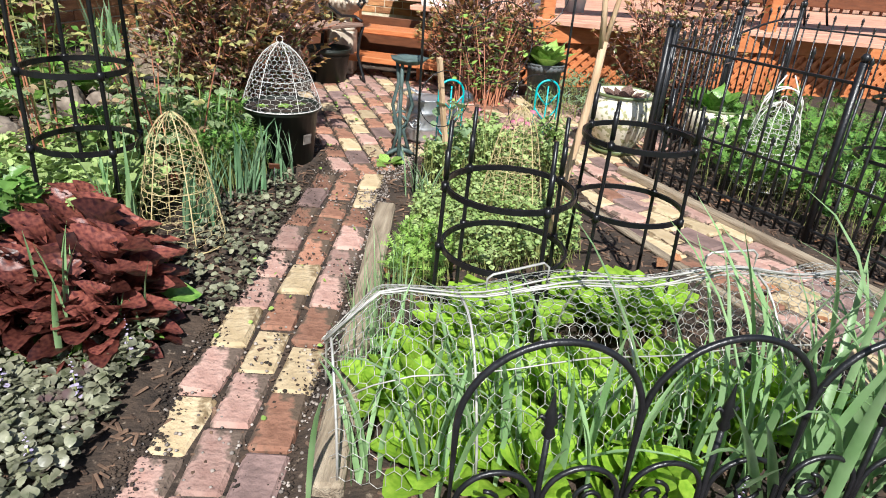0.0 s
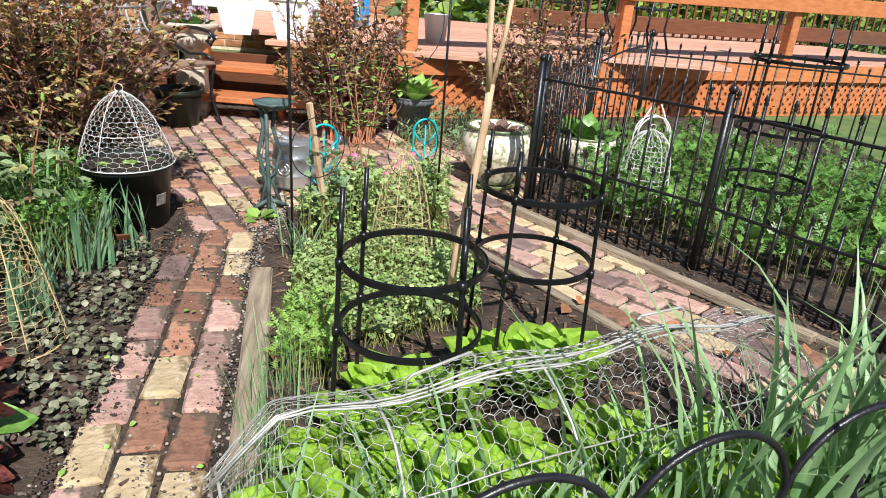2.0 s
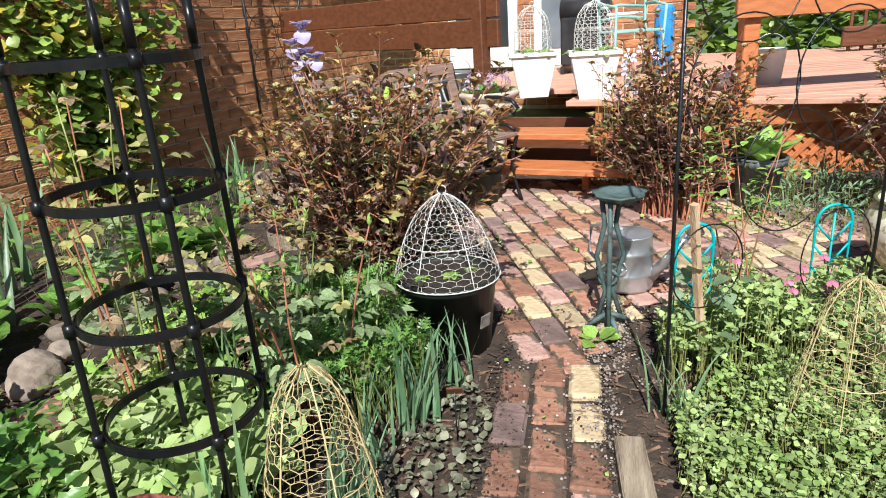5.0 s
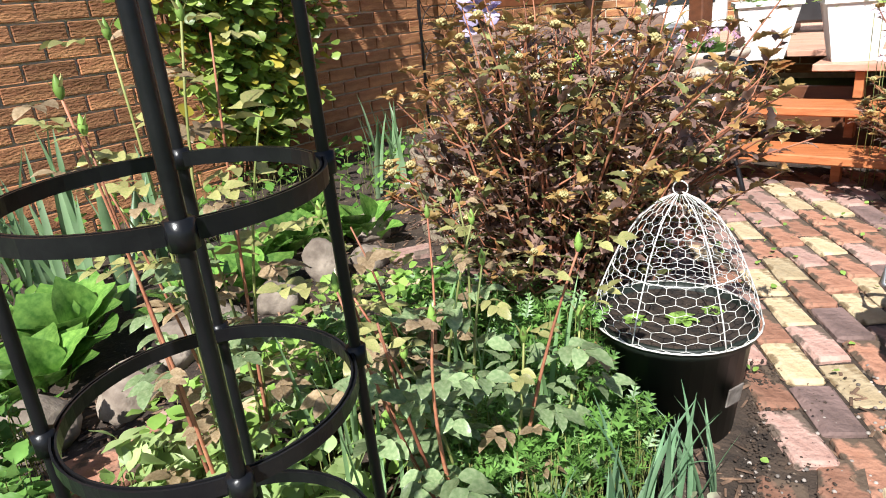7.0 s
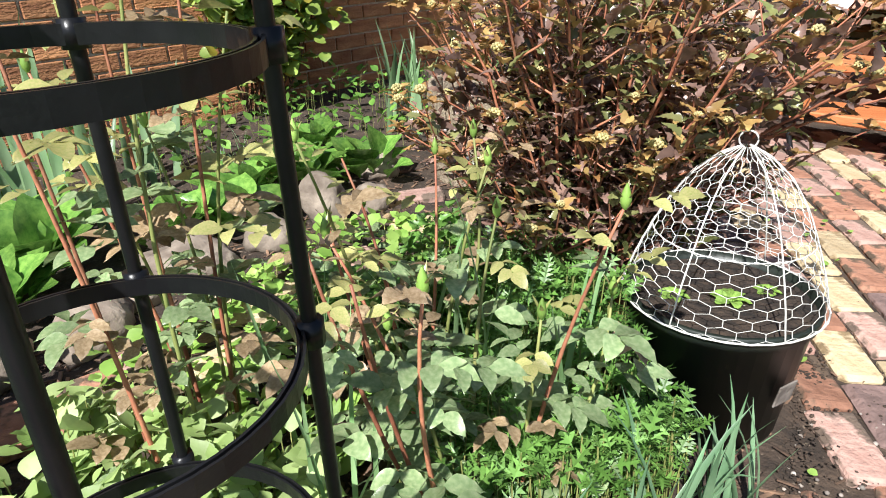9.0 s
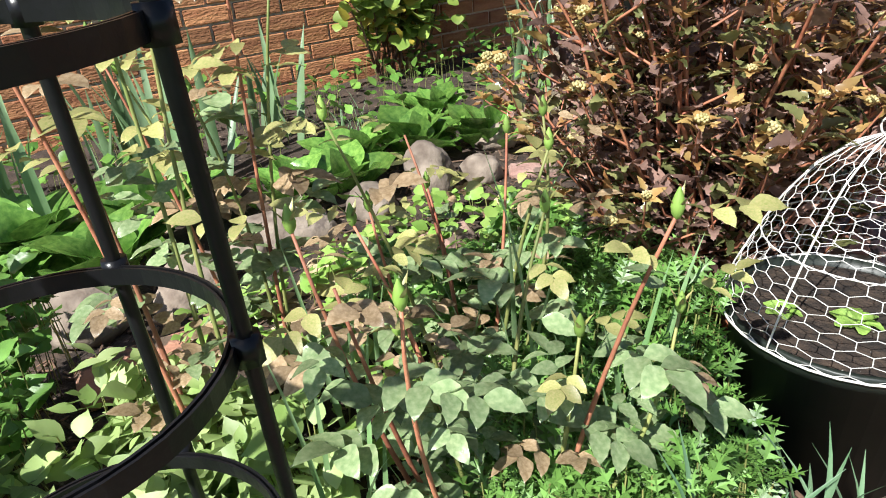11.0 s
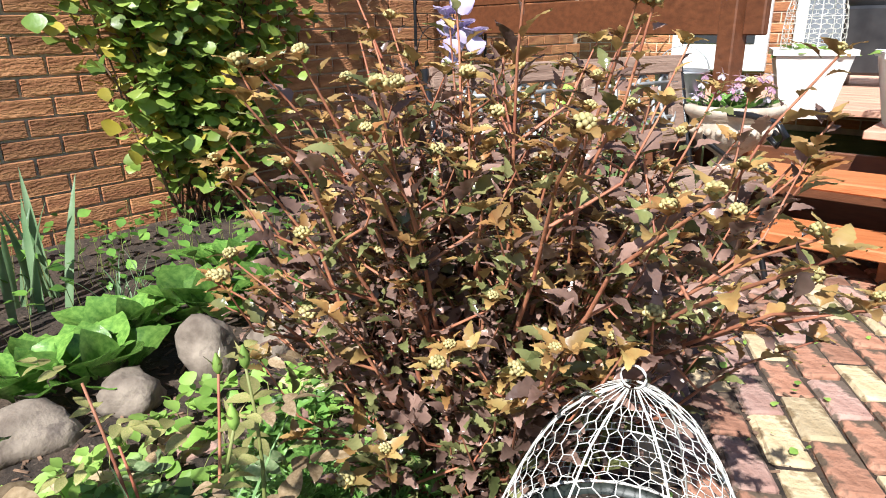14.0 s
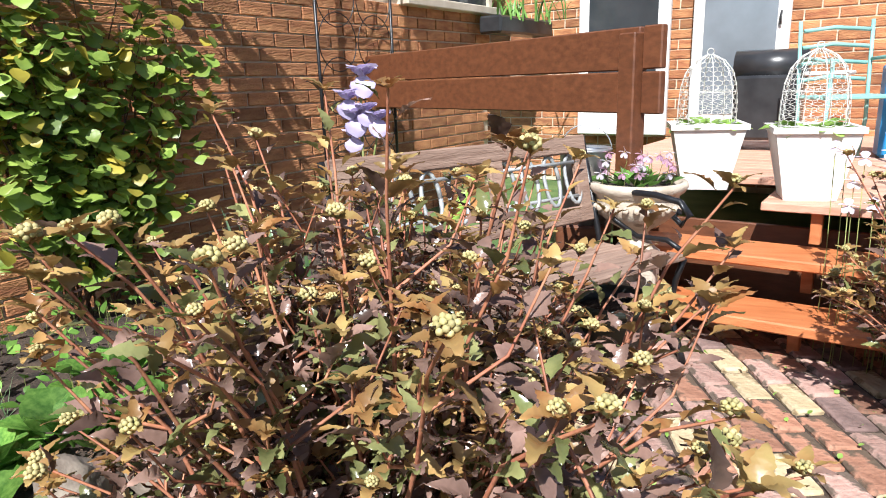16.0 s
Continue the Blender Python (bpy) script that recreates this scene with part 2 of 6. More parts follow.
# ---- mesh helpers ----
class Geo:
    """Gathers vertices and faces for one mesh."""

    def __init__(self):
        self.v, self.f, self.n = [], [], 0

    def add(self, v, f):
        self.v.append(np.asarray(v, float).reshape(-1, 3))
        n = self.n
        self.f.extend(tuple(i + n for i in q) for q in f)
        self.n += len(self.v[-1])
        return self

    def box(self, c, s, m=None, b=0.004):
        sx, sy, sz = (a / 2 for a in s)
        b = min(b, sx * 0.6, sy * 0.6, sz * 0.6)
        v, idx = [], {}
        for ix in (-1, 1):
            for iy in (-1, 1):
                for iz in (-1, 1):
                    for k in range(3):
                        p = [ix * sx, iy * sy, iz * sz]
                        for a in range(3):
                            if a != k:
                                p[a] -= (ix, iy, iz)[a] * b
                        idx[ix, iy, iz, k] = len(v)
                        v.append(p)
        f = []
        for k in range(3):
            a, c2 = (k + 1) % 3, (k + 2) % 3
            for s1 in (-1, 1):
                q = []
                for u, w in ((-1, -1), (1, -1), (1, 1), (-1, 1)):
                    key = [0, 0, 0]
                    key[k], key[a], key[c2] = s1, u, w
                    q.append(idx[(*key, k)])
                f.append(q if s1 > 0 else q[::-1])
            for u in (-1, 1):
                for w in (-1, 1):
                    e = []
                    for s1 in (-1, 1):
                        key = [0, 0, 0]
                        key[k], key[a], key[c2] = s1, u, w
                        e.append(key)
                    q = [idx[(*e[0], a)], idx[(*e[1], a)], idx[(*e[1], c2)], idx[(*e[0], c2)]]
                    f.append(q if u * w > 0 else q[::-1])
        for ix in (-1, 1):
            for iy in (-1, 1):
                for iz in (-1, 1):
                    q = [idx[ix, iy, iz, k] for k in range(3)]
                    f.append(q if ix * iy * iz > 0 else q[::-1])
        v = np.array(v)
        if m is not None:
            v = v @ np.array(m.to_3x3()).T
        return self.add(v + np.array(c), f)

    def tube(self, pts, r, seg=6, caps=True):
        p = np.asarray(pts, float)
        rr = np.full(len(p), r) if np.isscalar(r) else np.asarray(r, float)
        d = np.gradient(p, axis=0)
        d /= np.linalg.norm(d, axis=1)[:, None] + 1e-12
        ref = np.array([0.0, 0.0, 1.0]) if abs(d[:, 2]).mean() < 0.8 else np.array([1.0, 0.0, 0.0])
        a = np.cross(d, ref)
        a /= np.linalg.norm(a, axis=1)[:, None] + 1e-12
        b = np.cross(a, d)
        t = np.linspace(0, 2 * math.pi, seg, endpoint=False)
        v = p[:, None] + rr[:, None, None] * (np.cos(t)[None, :, None] * a[:, None] + np.sin(t)[None, :, None] * b[:, None])
        f = []
        for i in range(len(p) - 1):
            for j in range(seg):
                k = (j + 1) % seg
                f.append((i * seg + j, i * seg + k, (i + 1) * seg + k, (i + 1) * seg + j))
        if caps:
            f.append(tuple(range(seg))[::-1])
            f.append(tuple((len(p) - 1) * seg + j for j in range(seg)))
        return self.add(v, f)

    def lathe(self, prof, seg=24, c=(0, 0, 0), wave=None):
        prof = np.asarray(prof, float)
        t = np.linspace(0, 2 * math.pi, seg, endpoint=False)
        v = []
        for r, z in prof:
            rad = r * (1 + (wave(t) if wave else 0 * t))
            v.append(np.stack([rad * np.cos(t), rad * np.sin(t), 0 * t + z], 1))
        f = []
        for i in range(len(prof) - 1):
            for j in range(seg):
                k = (j + 1) % seg
                f.append((i * seg + j, i * seg + k, (i + 1) * seg + k, (i + 1) * seg + j))
        return self.add(np.concatenate(v) + np.array(c), f)

    def scatter(self, tmpl, mats):
        tv, tf = tmpl
        if not len(mats):
            return self
        ms = np.array([np.array(m) for m in mats])
        v = np.einsum("nij,vj->nvi", ms[:, :3, :3], tv) + ms[:, None, :3, 3]
        k = len(tv)
        n = self.n
        self.v.append(v.reshape(-1, 3))
        for i in range(len(ms)):
            o = n + i * k
            self.f.extend(tuple(q + o for q in face) for face in tf)
        self.n += k * len(ms)
        return self

    def mesh(self, name, material, smooth=True):
        me = bpy.data.meshes.new(name)
        me.from_pydata(np.concatenate(self.v).tolist(), [], self.f)
        me.materials.append(material)
        if smooth:
            me.polygons.foreach_set("use_smooth", [True] * len(me.polygons))
        me.update()
        return me


def part(name, geo, material, parent, label="", smooth=True, m=None):
    me = geo.mesh(name, material, smooth) if isinstance(geo, Geo) else geo
    ob = new(name, me)
    ob.parent = parent
    if m is not None:
        ob.matrix_basis = m
    if label:
        ob["label"] = label
    return ob


def thing(name, at, label, category, group="", kind="", turn=0.0):
    ob = new(name)
    ob.empty_display_size = 0.05
    ob.matrix_basis = pose(*at, 0, 0, turn)
    return tagged(ob, label, category, group, kind)


def arc(c, r, a0, a1, n, plane="xz"):
    out = []
    for a in np.linspace(radians(a0), radians(a1), n):
        u, w = r * math.cos(a), r * math.sin(a)
        out.append((c[0] + u, c[1], c[2] + w) if plane == "xz" else (c[0] + u, c[1] + w, c[2]))
    return out


rnd = random.Random(7)
SEEDLINGS = []


# ---- ground ----
def grid_mesh(x0, x1, y0, y1, n, m, height):
    g = Geo()
    xs, ys = np.linspace(x0, x1, n), np.linspace(y0, y1, m)
    v = [(x, y, height(x, y)) for y in ys for x in xs]
    f = [(j * n + i, j * n + i + 1, (j + 1) * n + i + 1, (j + 1) * n + i) for j in range(m - 1) for i in range(n - 1)]
    return g.add(v, f)


def on_poly(poly, x, y):
    inside, j = False, len(poly) - 1
    for i in range(len(poly)):
        (xi, yi), (xj, yj) = poly[i], poly[j]
        if (yi > y) != (yj > y) and x < (xj - xi) * (y - yi) / (yj - yi) + xi:
            inside = not inside
        j = i
    return inside


PATIO = [(-0.76, 3.05), (-0.72, 3.3), (-1.0, 3.75), (-1.25, 4.3), (-1.25, 5.9), (0.1, 5.45), (0.55, 5.1), (1.1, 4.7), (1.35, 4.2), (0.85, 3.42), (1.02, 3.0), (0.6, 3.05), (0.5, 3.5), (-0.05, 3.62), (-0.25, 3.4), (-0.36, 3.1)]
PATHP = [(-0.63, 0.2), (-0.74, 3.1), (-0.37, 3.1), (-0.24, 0.2)]
SIDEP = [(0.6, 3.08), (0.85, 3.45), (1.42, 2.42), (1.75, 1.75), (1.35, 1.4), (0.95, 2.2), (0.62, 2.62)]


def ground_height(x, y):
    if any(on_poly(p, x, y) for p in (PATIO, PATHP, SIDEP)):
        return -0.011 + 0.005 * noise.noise((x * 9, y * 9, 1))
    return 0.012 * noise.noise((x * 3, y * 3, 0)) + 0.014 * noise.noise((x * 14, y * 14, 3)) + 0.004


g = grid_mesh(-4.2, 4.2, -1.0, 6.6, 170, 150, ground_height)
ground = tagged(new("ground", g.mesh("ground", SOIL)), "dark crumbly garden soil", "ground", kind="structure")
far = Geo()
far.add([(-4.2, -1, 0), (4.2, -1, 0), (4.2, 6.6, 0), (-4.2, 6.6, 0), (-900, -900, -0.02), (900, -900, -0.02), (900, 900, -0.02), (-900, 900, -0.02)],
        [(0, 4, 5, 1), (1, 5, 6, 2), (2, 6, 7, 3), (3, 7, 4, 0)])
LAWN = mat("lawn", (0.06, 0.12, 0.03), (0.14, 0.2, 0.06), 0.9, 3, bump=0.6, vary=0.0)
tagged(new("ground_lawn", far.mesh("ground_lawn", LAWN, False)), "lawn around the garden", "ground", kind="structure")

# loose litter and grit on the soil
twig = Geo().box((0, 0, 0), (0.006, 0.03, 0.003), b=0.001)
lit = []
for i in range(11000):
    x, y = rnd.uniform(-2.6, 1.9), rnd.uniform(0.7, 4.4)
    if any(on_poly(p, x, y) for p in (PATIO, PATHP, SIDEP)) and rnd.random() < 0.6:
        continue
    s = rnd.uniform(0.5, 1.6)
    lit.append(pose(x, y, ground_height(x, y) + 0.004, rnd.uniform(-25, 25), rnd.uniform(-25, 25), rnd.uniform(0, 360)) @ Matrix.Diagonal((s, s, s, 1)))
tv = (np.concatenate(twig.v), twig.f)
tagged(new("bark_litter", Geo().scatter(tv, lit).mesh("bark_litter", DEBRIS, False)), "dead twigs and bark crumbs on the soil", "litter", kind="stuff")
peb = Geo().lathe([(0.0, -0.004), (0.005, -0.002), (0.006, 0.001), (0.003, 0.004), (0.0, 0.0045)], 6)
gr = []
for i in range(2600):
    s = rnd.random()
    if s < 0.45:
        x, y = rnd.gauss(-0.33, 0.07), rnd.uniform(2.6, 3.6)
    elif s < 0.75:
        y = rnd.uniform(0.5, 3.1)
        x = rnd.gauss(-0.26 - 0.037 * y, 0.03)
    else:
        x, y = rnd.uniform(-0.75, -0.35), rnd.uniform(0.6, 3.3)
    k = rnd.uniform(0.3, 1.0)
    gr.append(pose(x, y, -0.006 + 0.006 * k, 0, 0, rnd.uniform(0, 360)) @ Matrix.Diagonal((k, k, k, 1)))
tagged(new("gravel", Geo().scatter((np.concatenate(peb.v), peb.f), gr).mesh("gravel", GRIT)), "pale grit between the bricks", "gravel", kind="stuff")

# soil and leaf crumbs trodden over the path, thickest along its edges
crumb = Geo().lathe([(0.0, -0.002), (0.0045, -0.001), (0.005, 0.0005), (0.002, 0.0022), (0.0, 0.0025)], 5)
rc = random.Random(77)
cr = []
for i in range(7000):
    y = rc.uniform(0.5, 3.5)
    left, right = -0.63 - 0.038 * y, -0.24 - 0.045 * y
    q = rc.random()
    x = left + abs(rc.gauss(0, 0.045)) - 0.02 if q < 0.5 else (right - abs(rc.gauss(0, 0.03)) if q < 0.7 else rc.uniform(left, right))
    if q >= 0.5 and noise.noise((x * 7, y * 7, 5)) < 0.0:
        continue
    k = 0.25 + 0.9 * rc.random() ** 3
    cr.append(pose(x, y, 0.004, rc.uniform(-20, 20), 0, rc.uniform(0, 360)) @ Matrix.Diagonal((k * rc.uniform(0.7, 1.6), k, k, 1)))
tagged(new("soil_crumbs", Geo().scatter((np.concatenate(crumb.v), crumb.f), cr).mesh("soil_crumbs", SOIL)), "dark soil crumbs spilled over the brick path", "soil", kind="stuff")


# ---- house wall ----
WANG = 11.5
WDIR = Vector((math.sin(radians(WANG)), math.cos(radians(WANG)), 0))
WNRM = Vector((math.cos(radians(WANG)), -math.sin(radians(WANG)), 0))
WORG = Vector((-3.5, 6.4, 0)) - WDIR * 6.4


def on_wall(s, z, out=0.0):
    return WORG + WDIR * s + WNRM * out + Vector((0, 0, z))


WM = Matrix.Translation(WORG) @ pose(0, 0, 0, 0, 0, 90 - WANG)     # x along the wall, y into it, z up
wall = new("wall_house", Geo().box((5.0, 0.13, 1.0), (8.0, 0.24, 4.4), b=0.01).mesh("wall_house", MORTAR, False))
wall.matrix_basis = WM
tagged(wall, "house wall of rough tan and orange bricks", "wall", kind="structure")

# ---- wooden deck and steps ----
DZ = 0.54
deck = thing("floor_deck", (0, 0, 0), "raised deck of orange stained boards", "deck", kind="structure")
STEPA = -12.0
sdir = Vector((math.cos(radians(STEPA)), math.sin(radians(STEPA)), 0))
sfwd = Vector((-sdir.y, sdir.x, 0))
S0 = Vector((-0.62, 5.27, 0))


def stp(a, b, z):
    return S0 + sdir * a + sfwd * b + Vector((0, 0, z))


RM = pose(0, 0, 0, 0, 0, STEPA)
steps = thing("deck_steps", (0, 0, 0), "open wooden steps stained orange leading up to the deck", "steps", kind="structure")
for i, z in enumerate((0.17, 0.355)):
    part("tread", Geo().box(stp(0.1, 0.14 + 0.26 * i, z - 0.022), (1.5, 0.29, 0.044), RM, 0.006), ORANGE, steps, smooth=False)
    for a in (-0.6, 0.12, 0.75):
        part("step_post", Geo().box(stp(a, 0.2 + 0.26 * i, z - 0.113), (0.045, 0.07, 0.138), RM, 0.003), ORANGE, steps, smooth=False)
for a in (-0.6, 0.12, 0.75):
    part("step_post", Geo().box(stp(a, 0.6, DZ - 0.113), (0.045, 0.07, 0.14), RM, 0.003), ORANGE, steps, smooth=False)
part("back_board", Geo().box(stp(0.1, 0.72, 0.2), (1.6, 0.03, 0.4), RM), BROWNWD, steps, smooth=False)

# boards of the deck, along its front edge
EDGE_A, EDGE_B = stp(0.95, 0.5, 0), Vector((2.35, 6.0, 0))
for i in range(30):
    part("board", Geo().box(stp(1.2, 0.585 + 0.147 * i, DZ - 0.019), (5.2 if i > 4 else 2.6, 0.138, 0.038), RM, 0.004), DECKTOP, deck, smooth=False)
E2 = Vector((7.4, 7.6, 0))
ed = (EDGE_B - EDGE_A).normalized()
en = Vector((-ed.y, ed.x, 0))
ea = math.degrees(math.atan2(ed.y, ed.x))
EM = pose(0, 0, 0, 0, 0, ea)
elen = (E2 - EDGE_A).length
for i in range(24):
    c = EDGE_A + ed * (elen / 2) + en * (0.07 + 0.147 * i) + Vector((0, 0, DZ - 0.012))
    part("board", Geo().box(c, (elen, 0.138, 0.038), EM, 0.004), DECKTOP, deck, smooth=False)
fc = EDGE_A + ed * (elen / 2) + Vector((0, 0, DZ - 0.09))
part("fascia", Geo().box(fc - en * 0.02, (elen, 0.04, 0.17), EM), ORANGE, deck, smooth=False)
# lattice below the edge
for i in range(70):
    for sgn in (-1, 1):
        u = 0.05 + i * 0.1
        c = EDGE_A + ed * u + Vector((0, 0, 0.23)) + en * (0.005 if sgn > 0 else 0.018)
        m = EM @ pose(0, 0, 0, 0, sgn * 45, 0)
        part("lattice_slat", Geo().box(c, (0.036, 0.008, 0.5), m, 0.002), ORANGE, deck, smooth=False)
part("lattice_backing", Geo().box(EDGE_A + ed * (elen / 2) + en * 0.045 + Vector((0, 0, 0.2)), (elen, 0.03, 0.4), EM), ORANGE, deck, smooth=False)

rail = thing("deck_rail", (0, 0, 0), "heavy orange stained rail beams on square posts", "railing", kind="structure")
for u in (0.12, 2.1, 4.1, 6.1):
    part("post", Geo().box(EDGE_A + ed * u + en * 0.05 + Vector((0, 0, 0.86)), (0.1, 0.1, 1.5), EM, 0.006), ORANGE, rail, smooth=False)
for k, zz in enumerate((1.1, 1.27, 1.44)):
    part("beam", Geo().box(EDGE_A + ed * (elen / 2 + 0.05) - en * 0.022 + Vector((0, 0, zz)), (elen + 0.1, 0.036, 0.155), EM, 0.005), ORANGE, rail, smooth=False)

# brown board screen at the end of the deck
screen = thing("privacy_screen", (0, 0, 0), "dark brown stained board screen with a square end post", "screen", kind="structure")
PA, PB = Vector((-3.3, 7.1, 0)), Vector((-1.14, 5.72, 0))
pd = (PB - PA).normalized()
PM = pose(0, 0, 0, 0, 0, math.degrees(math.atan2(pd.y, pd.x)))
for k, zz in enumerate((1.03, 1.22)):
    part("board", Geo().box((PA + PB) / 2 + Vector((0, 0, zz)), ((PB - PA).length, 0.04, 0.185), PM, 0.006), BROWNWD, screen, smooth=False)
pn = Vector((pd.y, -pd.x, 0))
part("post", Geo().box(PB + pn * 0.06 + Vector((0, 0, 0.64)), (0.09, 0.09, 1.29), PM, 0.006), BROWNWD, screen, smooth=False)
part("end_board", Geo().box(PB + pd * 0.1 + pn * 0.04 + Vector((0, 0, 1.22)), (0.1, 0.04, 0.18), PM, 0.006), BROWNWD, screen, smooth=False)
part("end_board", Geo().box(PB + pd * 0.1 + pn * 0.04 + Vector((0, 0, 1.03)), (0.1, 0.04, 0.18), PM, 0.006), BROWNWD, screen, smooth=False)


# ---- wire, iron and pots ----
def hexnet(g, nu, nv, surf, r, seg=3):
    """Hexagonal wire: nu cells across, nv rows; surf(u, v) gives a place for u, v in 0..1."""
    for j in range(nv):
        for i in range(nu):
            u0 = (i + (0.5 if j % 2 else 0.0)) / nu
            du, v0, dv = 1 / nu, j / nv, 1 / nv
            a = surf(u0, v0 + dv * 0.33)
            b = surf(u0 + du / 2, v0)
            c = surf(u0 - du / 2, v0)
            d = surf(u0, v0 + dv)
            g.tube([a, b], r, seg, False), g.tube([a, c], r, seg, False), g.tube([a, d], r, seg, False)
    return g


def bell(prof):
    zs = np.array([p[1] for p in prof])
    rs = np.array([p[0] for p in prof])

    def surf(u, v):
        z = zs[0] + v * (zs[-1] - zs[0])
        r = np.interp(z, zs, rs)
        return (r * math.cos(u * 2 * math.pi), r * math.sin(u * 2 * math.pi), z)
    return surf


def cloche(at, prof, material, label, nu=18, nv=12, ribs=6, wr=0.0011, rr=0.0022, loop=True, group=""):
    c = thing("wire_cloche", at, label, "cloche", group)
    s = bell(prof)
    part("mesh", hexnet(Geo(), nu, nv, s, wr), material, c)
    for k in range(ribs):
        part("rib", Geo().tube([s(k / ribs + 0.03, v) for v in np.linspace(0, 1, 12)], rr, 5), material, c)
    part("base_ring", Geo().tube([s(u, 0) for u in np.linspace(0, 1, 33)], rr * 1.3, 5), material, c)
    part("hoop", Geo().tube([s(u, 0.45) for u in np.linspace(0, 1, 33)], rr * 0.8, 5), material, c)
    top = prof[-1][1]
    if loop:
        part("knob", Geo().tube(arc((0, 0, top + 0.012), 0.016, -80, 260, 14), rr, 5), material, c)
    return c


# white cloche on its pot beside the patio
cx, cy, rimz = -0.925, 3.16, 0.285
pot = thing("nursery_pot", (cx, cy, 0), "dark green round nursery pot filled with potting mix", "pot")
part("body", Geo().lathe([(0.0, 0.0), (0.145, 0.0), (0.172, rimz - 0.03), (0.181, rimz - 0.028), (0.183, rimz - 0.004), (0.177, rimz), (0.174, rimz - 0.03)], 36), POTBLK, pot)
part("soil", Geo().lathe([(0.175, rimz - 0.02), (0.1, rimz - 0.008), (0.0, rimz - 0.016)], 24), POTSOIL, pot)
part("maker_mark", Geo().box((0.145, -0.086, 0.14), (0.004, 0.05, 0.05), pose(0, 0, 0, 0, 8, -31)), GRIT, pot, "pale embossed leaf mark", False)
cloche((cx, cy, rimz - 0.006), [(0.19, 0.0), (0.173, 0.06), (0.15, 0.12), (0.124, 0.18), (0.088, 0.238), (0.045, 0.278), (0.012, 0.296)], WIREW, "white painted chicken-wire cloche set over a dark pot", 24, 16, 6, 0.0008, 0.0017)
for (px_, py_, pz_, sc) in ((0.02, -0.02, 0.27, 1.0), (-0.08, -0.05, 0.27, 0.8), (0.08, 0.05, 0.27, 0.7)):
    sd = thing("seedling", (cx + px_, cy + py_, pz_), "small grey-green seedling in potting mix", "seedling", "seedlings")
    SEEDLINGS.append((sd, sc))

# straw-coloured cloches
YPROF = [(0.155, 0.0), (0.135, 0.12), (0.112, 0.24), (0.092, 0.33), (0.072, 0.4), (0.04, 0.45), (0.012, 0.47)]
cloche((-1.0, 2.14, 0.01), YPROF, WIREY, "tall straw-coloured chicken-wire cloche in the bed", 15, 20, 6, 0.0011, 0.002, False, "straw cloches")
cloche((0.21, 2.68, 0.02), [(r * 0.92, z * 0.98) for r, z in YPROF], WIREY, "tall straw-coloured chicken-wire cloche over herbs", 14, 20, 6, 0.0009, 0.0018, False, "straw cloches")
# white cloche with a handle inside the enclosure
wc = cloche((1.56, 3.42, 0.01), [(0.14, 0.0), (0.13, 0.16), (0.12, 0.28), (0.1, 0.37), (0.06, 0.42), (0.012, 0.44)], WIREW, "white chicken-wire cloche with a wire loop handle", 16, 18, 8, 0.0012)
for s in (-1, 1):
    part("handle", Geo().tube(arc((0, 0.02 * s, 0.42), 0.09, 0, 180, 16), 0.004, 5), WIREW, wc)
    part("upright", Geo().tube([(0.11 * s, 0, 0.3), (0.1 * s, 0, 0.42), (0.02 * s, 0, 0.57)], 0.004, 5), WIREW, wc)


# black tomato cages
def tomato_cage(at, r, rings, top, poles, label, pr=0.006, rh=0.011):
    c = thing("tomato_cage", at, label, "plant cage", "tomato cages")
    for a in poles:
        p = np.array([r * math.cos(radians(a)), r * math.sin(radians(a))]) * 1.02
        lean = 1.1
        pts = [(p[0] * (lean - (lean - 0.97) * t), p[1] * (lean - (lean - 0.97) * t), t * top) for t in np.linspace(0, 1, 6)]
        pole = part("pole", Geo().tube(pts, pr, 8), PLASTIC, c)
        for zc in rings:
            q = np.array(pts)[0] + (np.array(pts)[-1] - np.array(pts)[0]) * zc / top
            part("clip", Geo().tube([(q[0], q[1], zc - rh), (q[0], q[1], zc + rh)], pr * 1.75, 8), PLASTIC, pole)
        z2 = rings[-1] + 0.04
        if z2 < top - 0.05:
            q = np.array(pts)[0] + (np.array(pts)[-1] - np.array(pts)[0]) * z2 / top
            part("collar", Geo().tube([(q[0], q[1], z2 - 0.02), (q[0], q[1], z2 + 0.06)], pr * 1.3, 8), PLASTIC, pole)
    for zc in rings:
        prof = [(r - 0.004, zc - rh * 0.7), (r + 0.004, zc - rh * 0.7), (r + 0.004, zc + rh * 0.7), (r + 0.0015, zc + rh * 0.7), (r + 0.0015, zc + rh * 0.3), (r - 0.0015, zc + rh * 0.3), (r - 0.0015, zc + rh * 0.7), (r - 0.004, zc + rh * 0.7), (r - 0.004, zc - rh * 0.7)]
        part("ring", Geo().lathe(prof, 48), PLASTIC, c, smooth=False)
    return c


tomato_cage((0.138, 1.692, 0), 0.173, (0.304, 0.48), 0.66, (-60, 35, 130, 190), "black plastic tomato cage with two rings over young plants")
tomato_cage((0.531, 2.0, 0), 0.172, (0.35, 0.57), 0.7, (-40, 50, 140, 230), "black plastic tomato cage with two rings beside the brick walk")
tomato_cage((-1.306, 2.151, 0), 0.165, (0.35, 0.602, 0.852, 1.1), 1.38, (52, 323, 132, 228), "tall black plastic tomato cage with four rings among roses", 0.0074, 0.013)
tomato_cage((2.0, 3.05, 0), 0.2, (0.3, 0.55, 0.86), 1.05, (20, 110, 200, 290), "black tomato cage behind the iron fence")


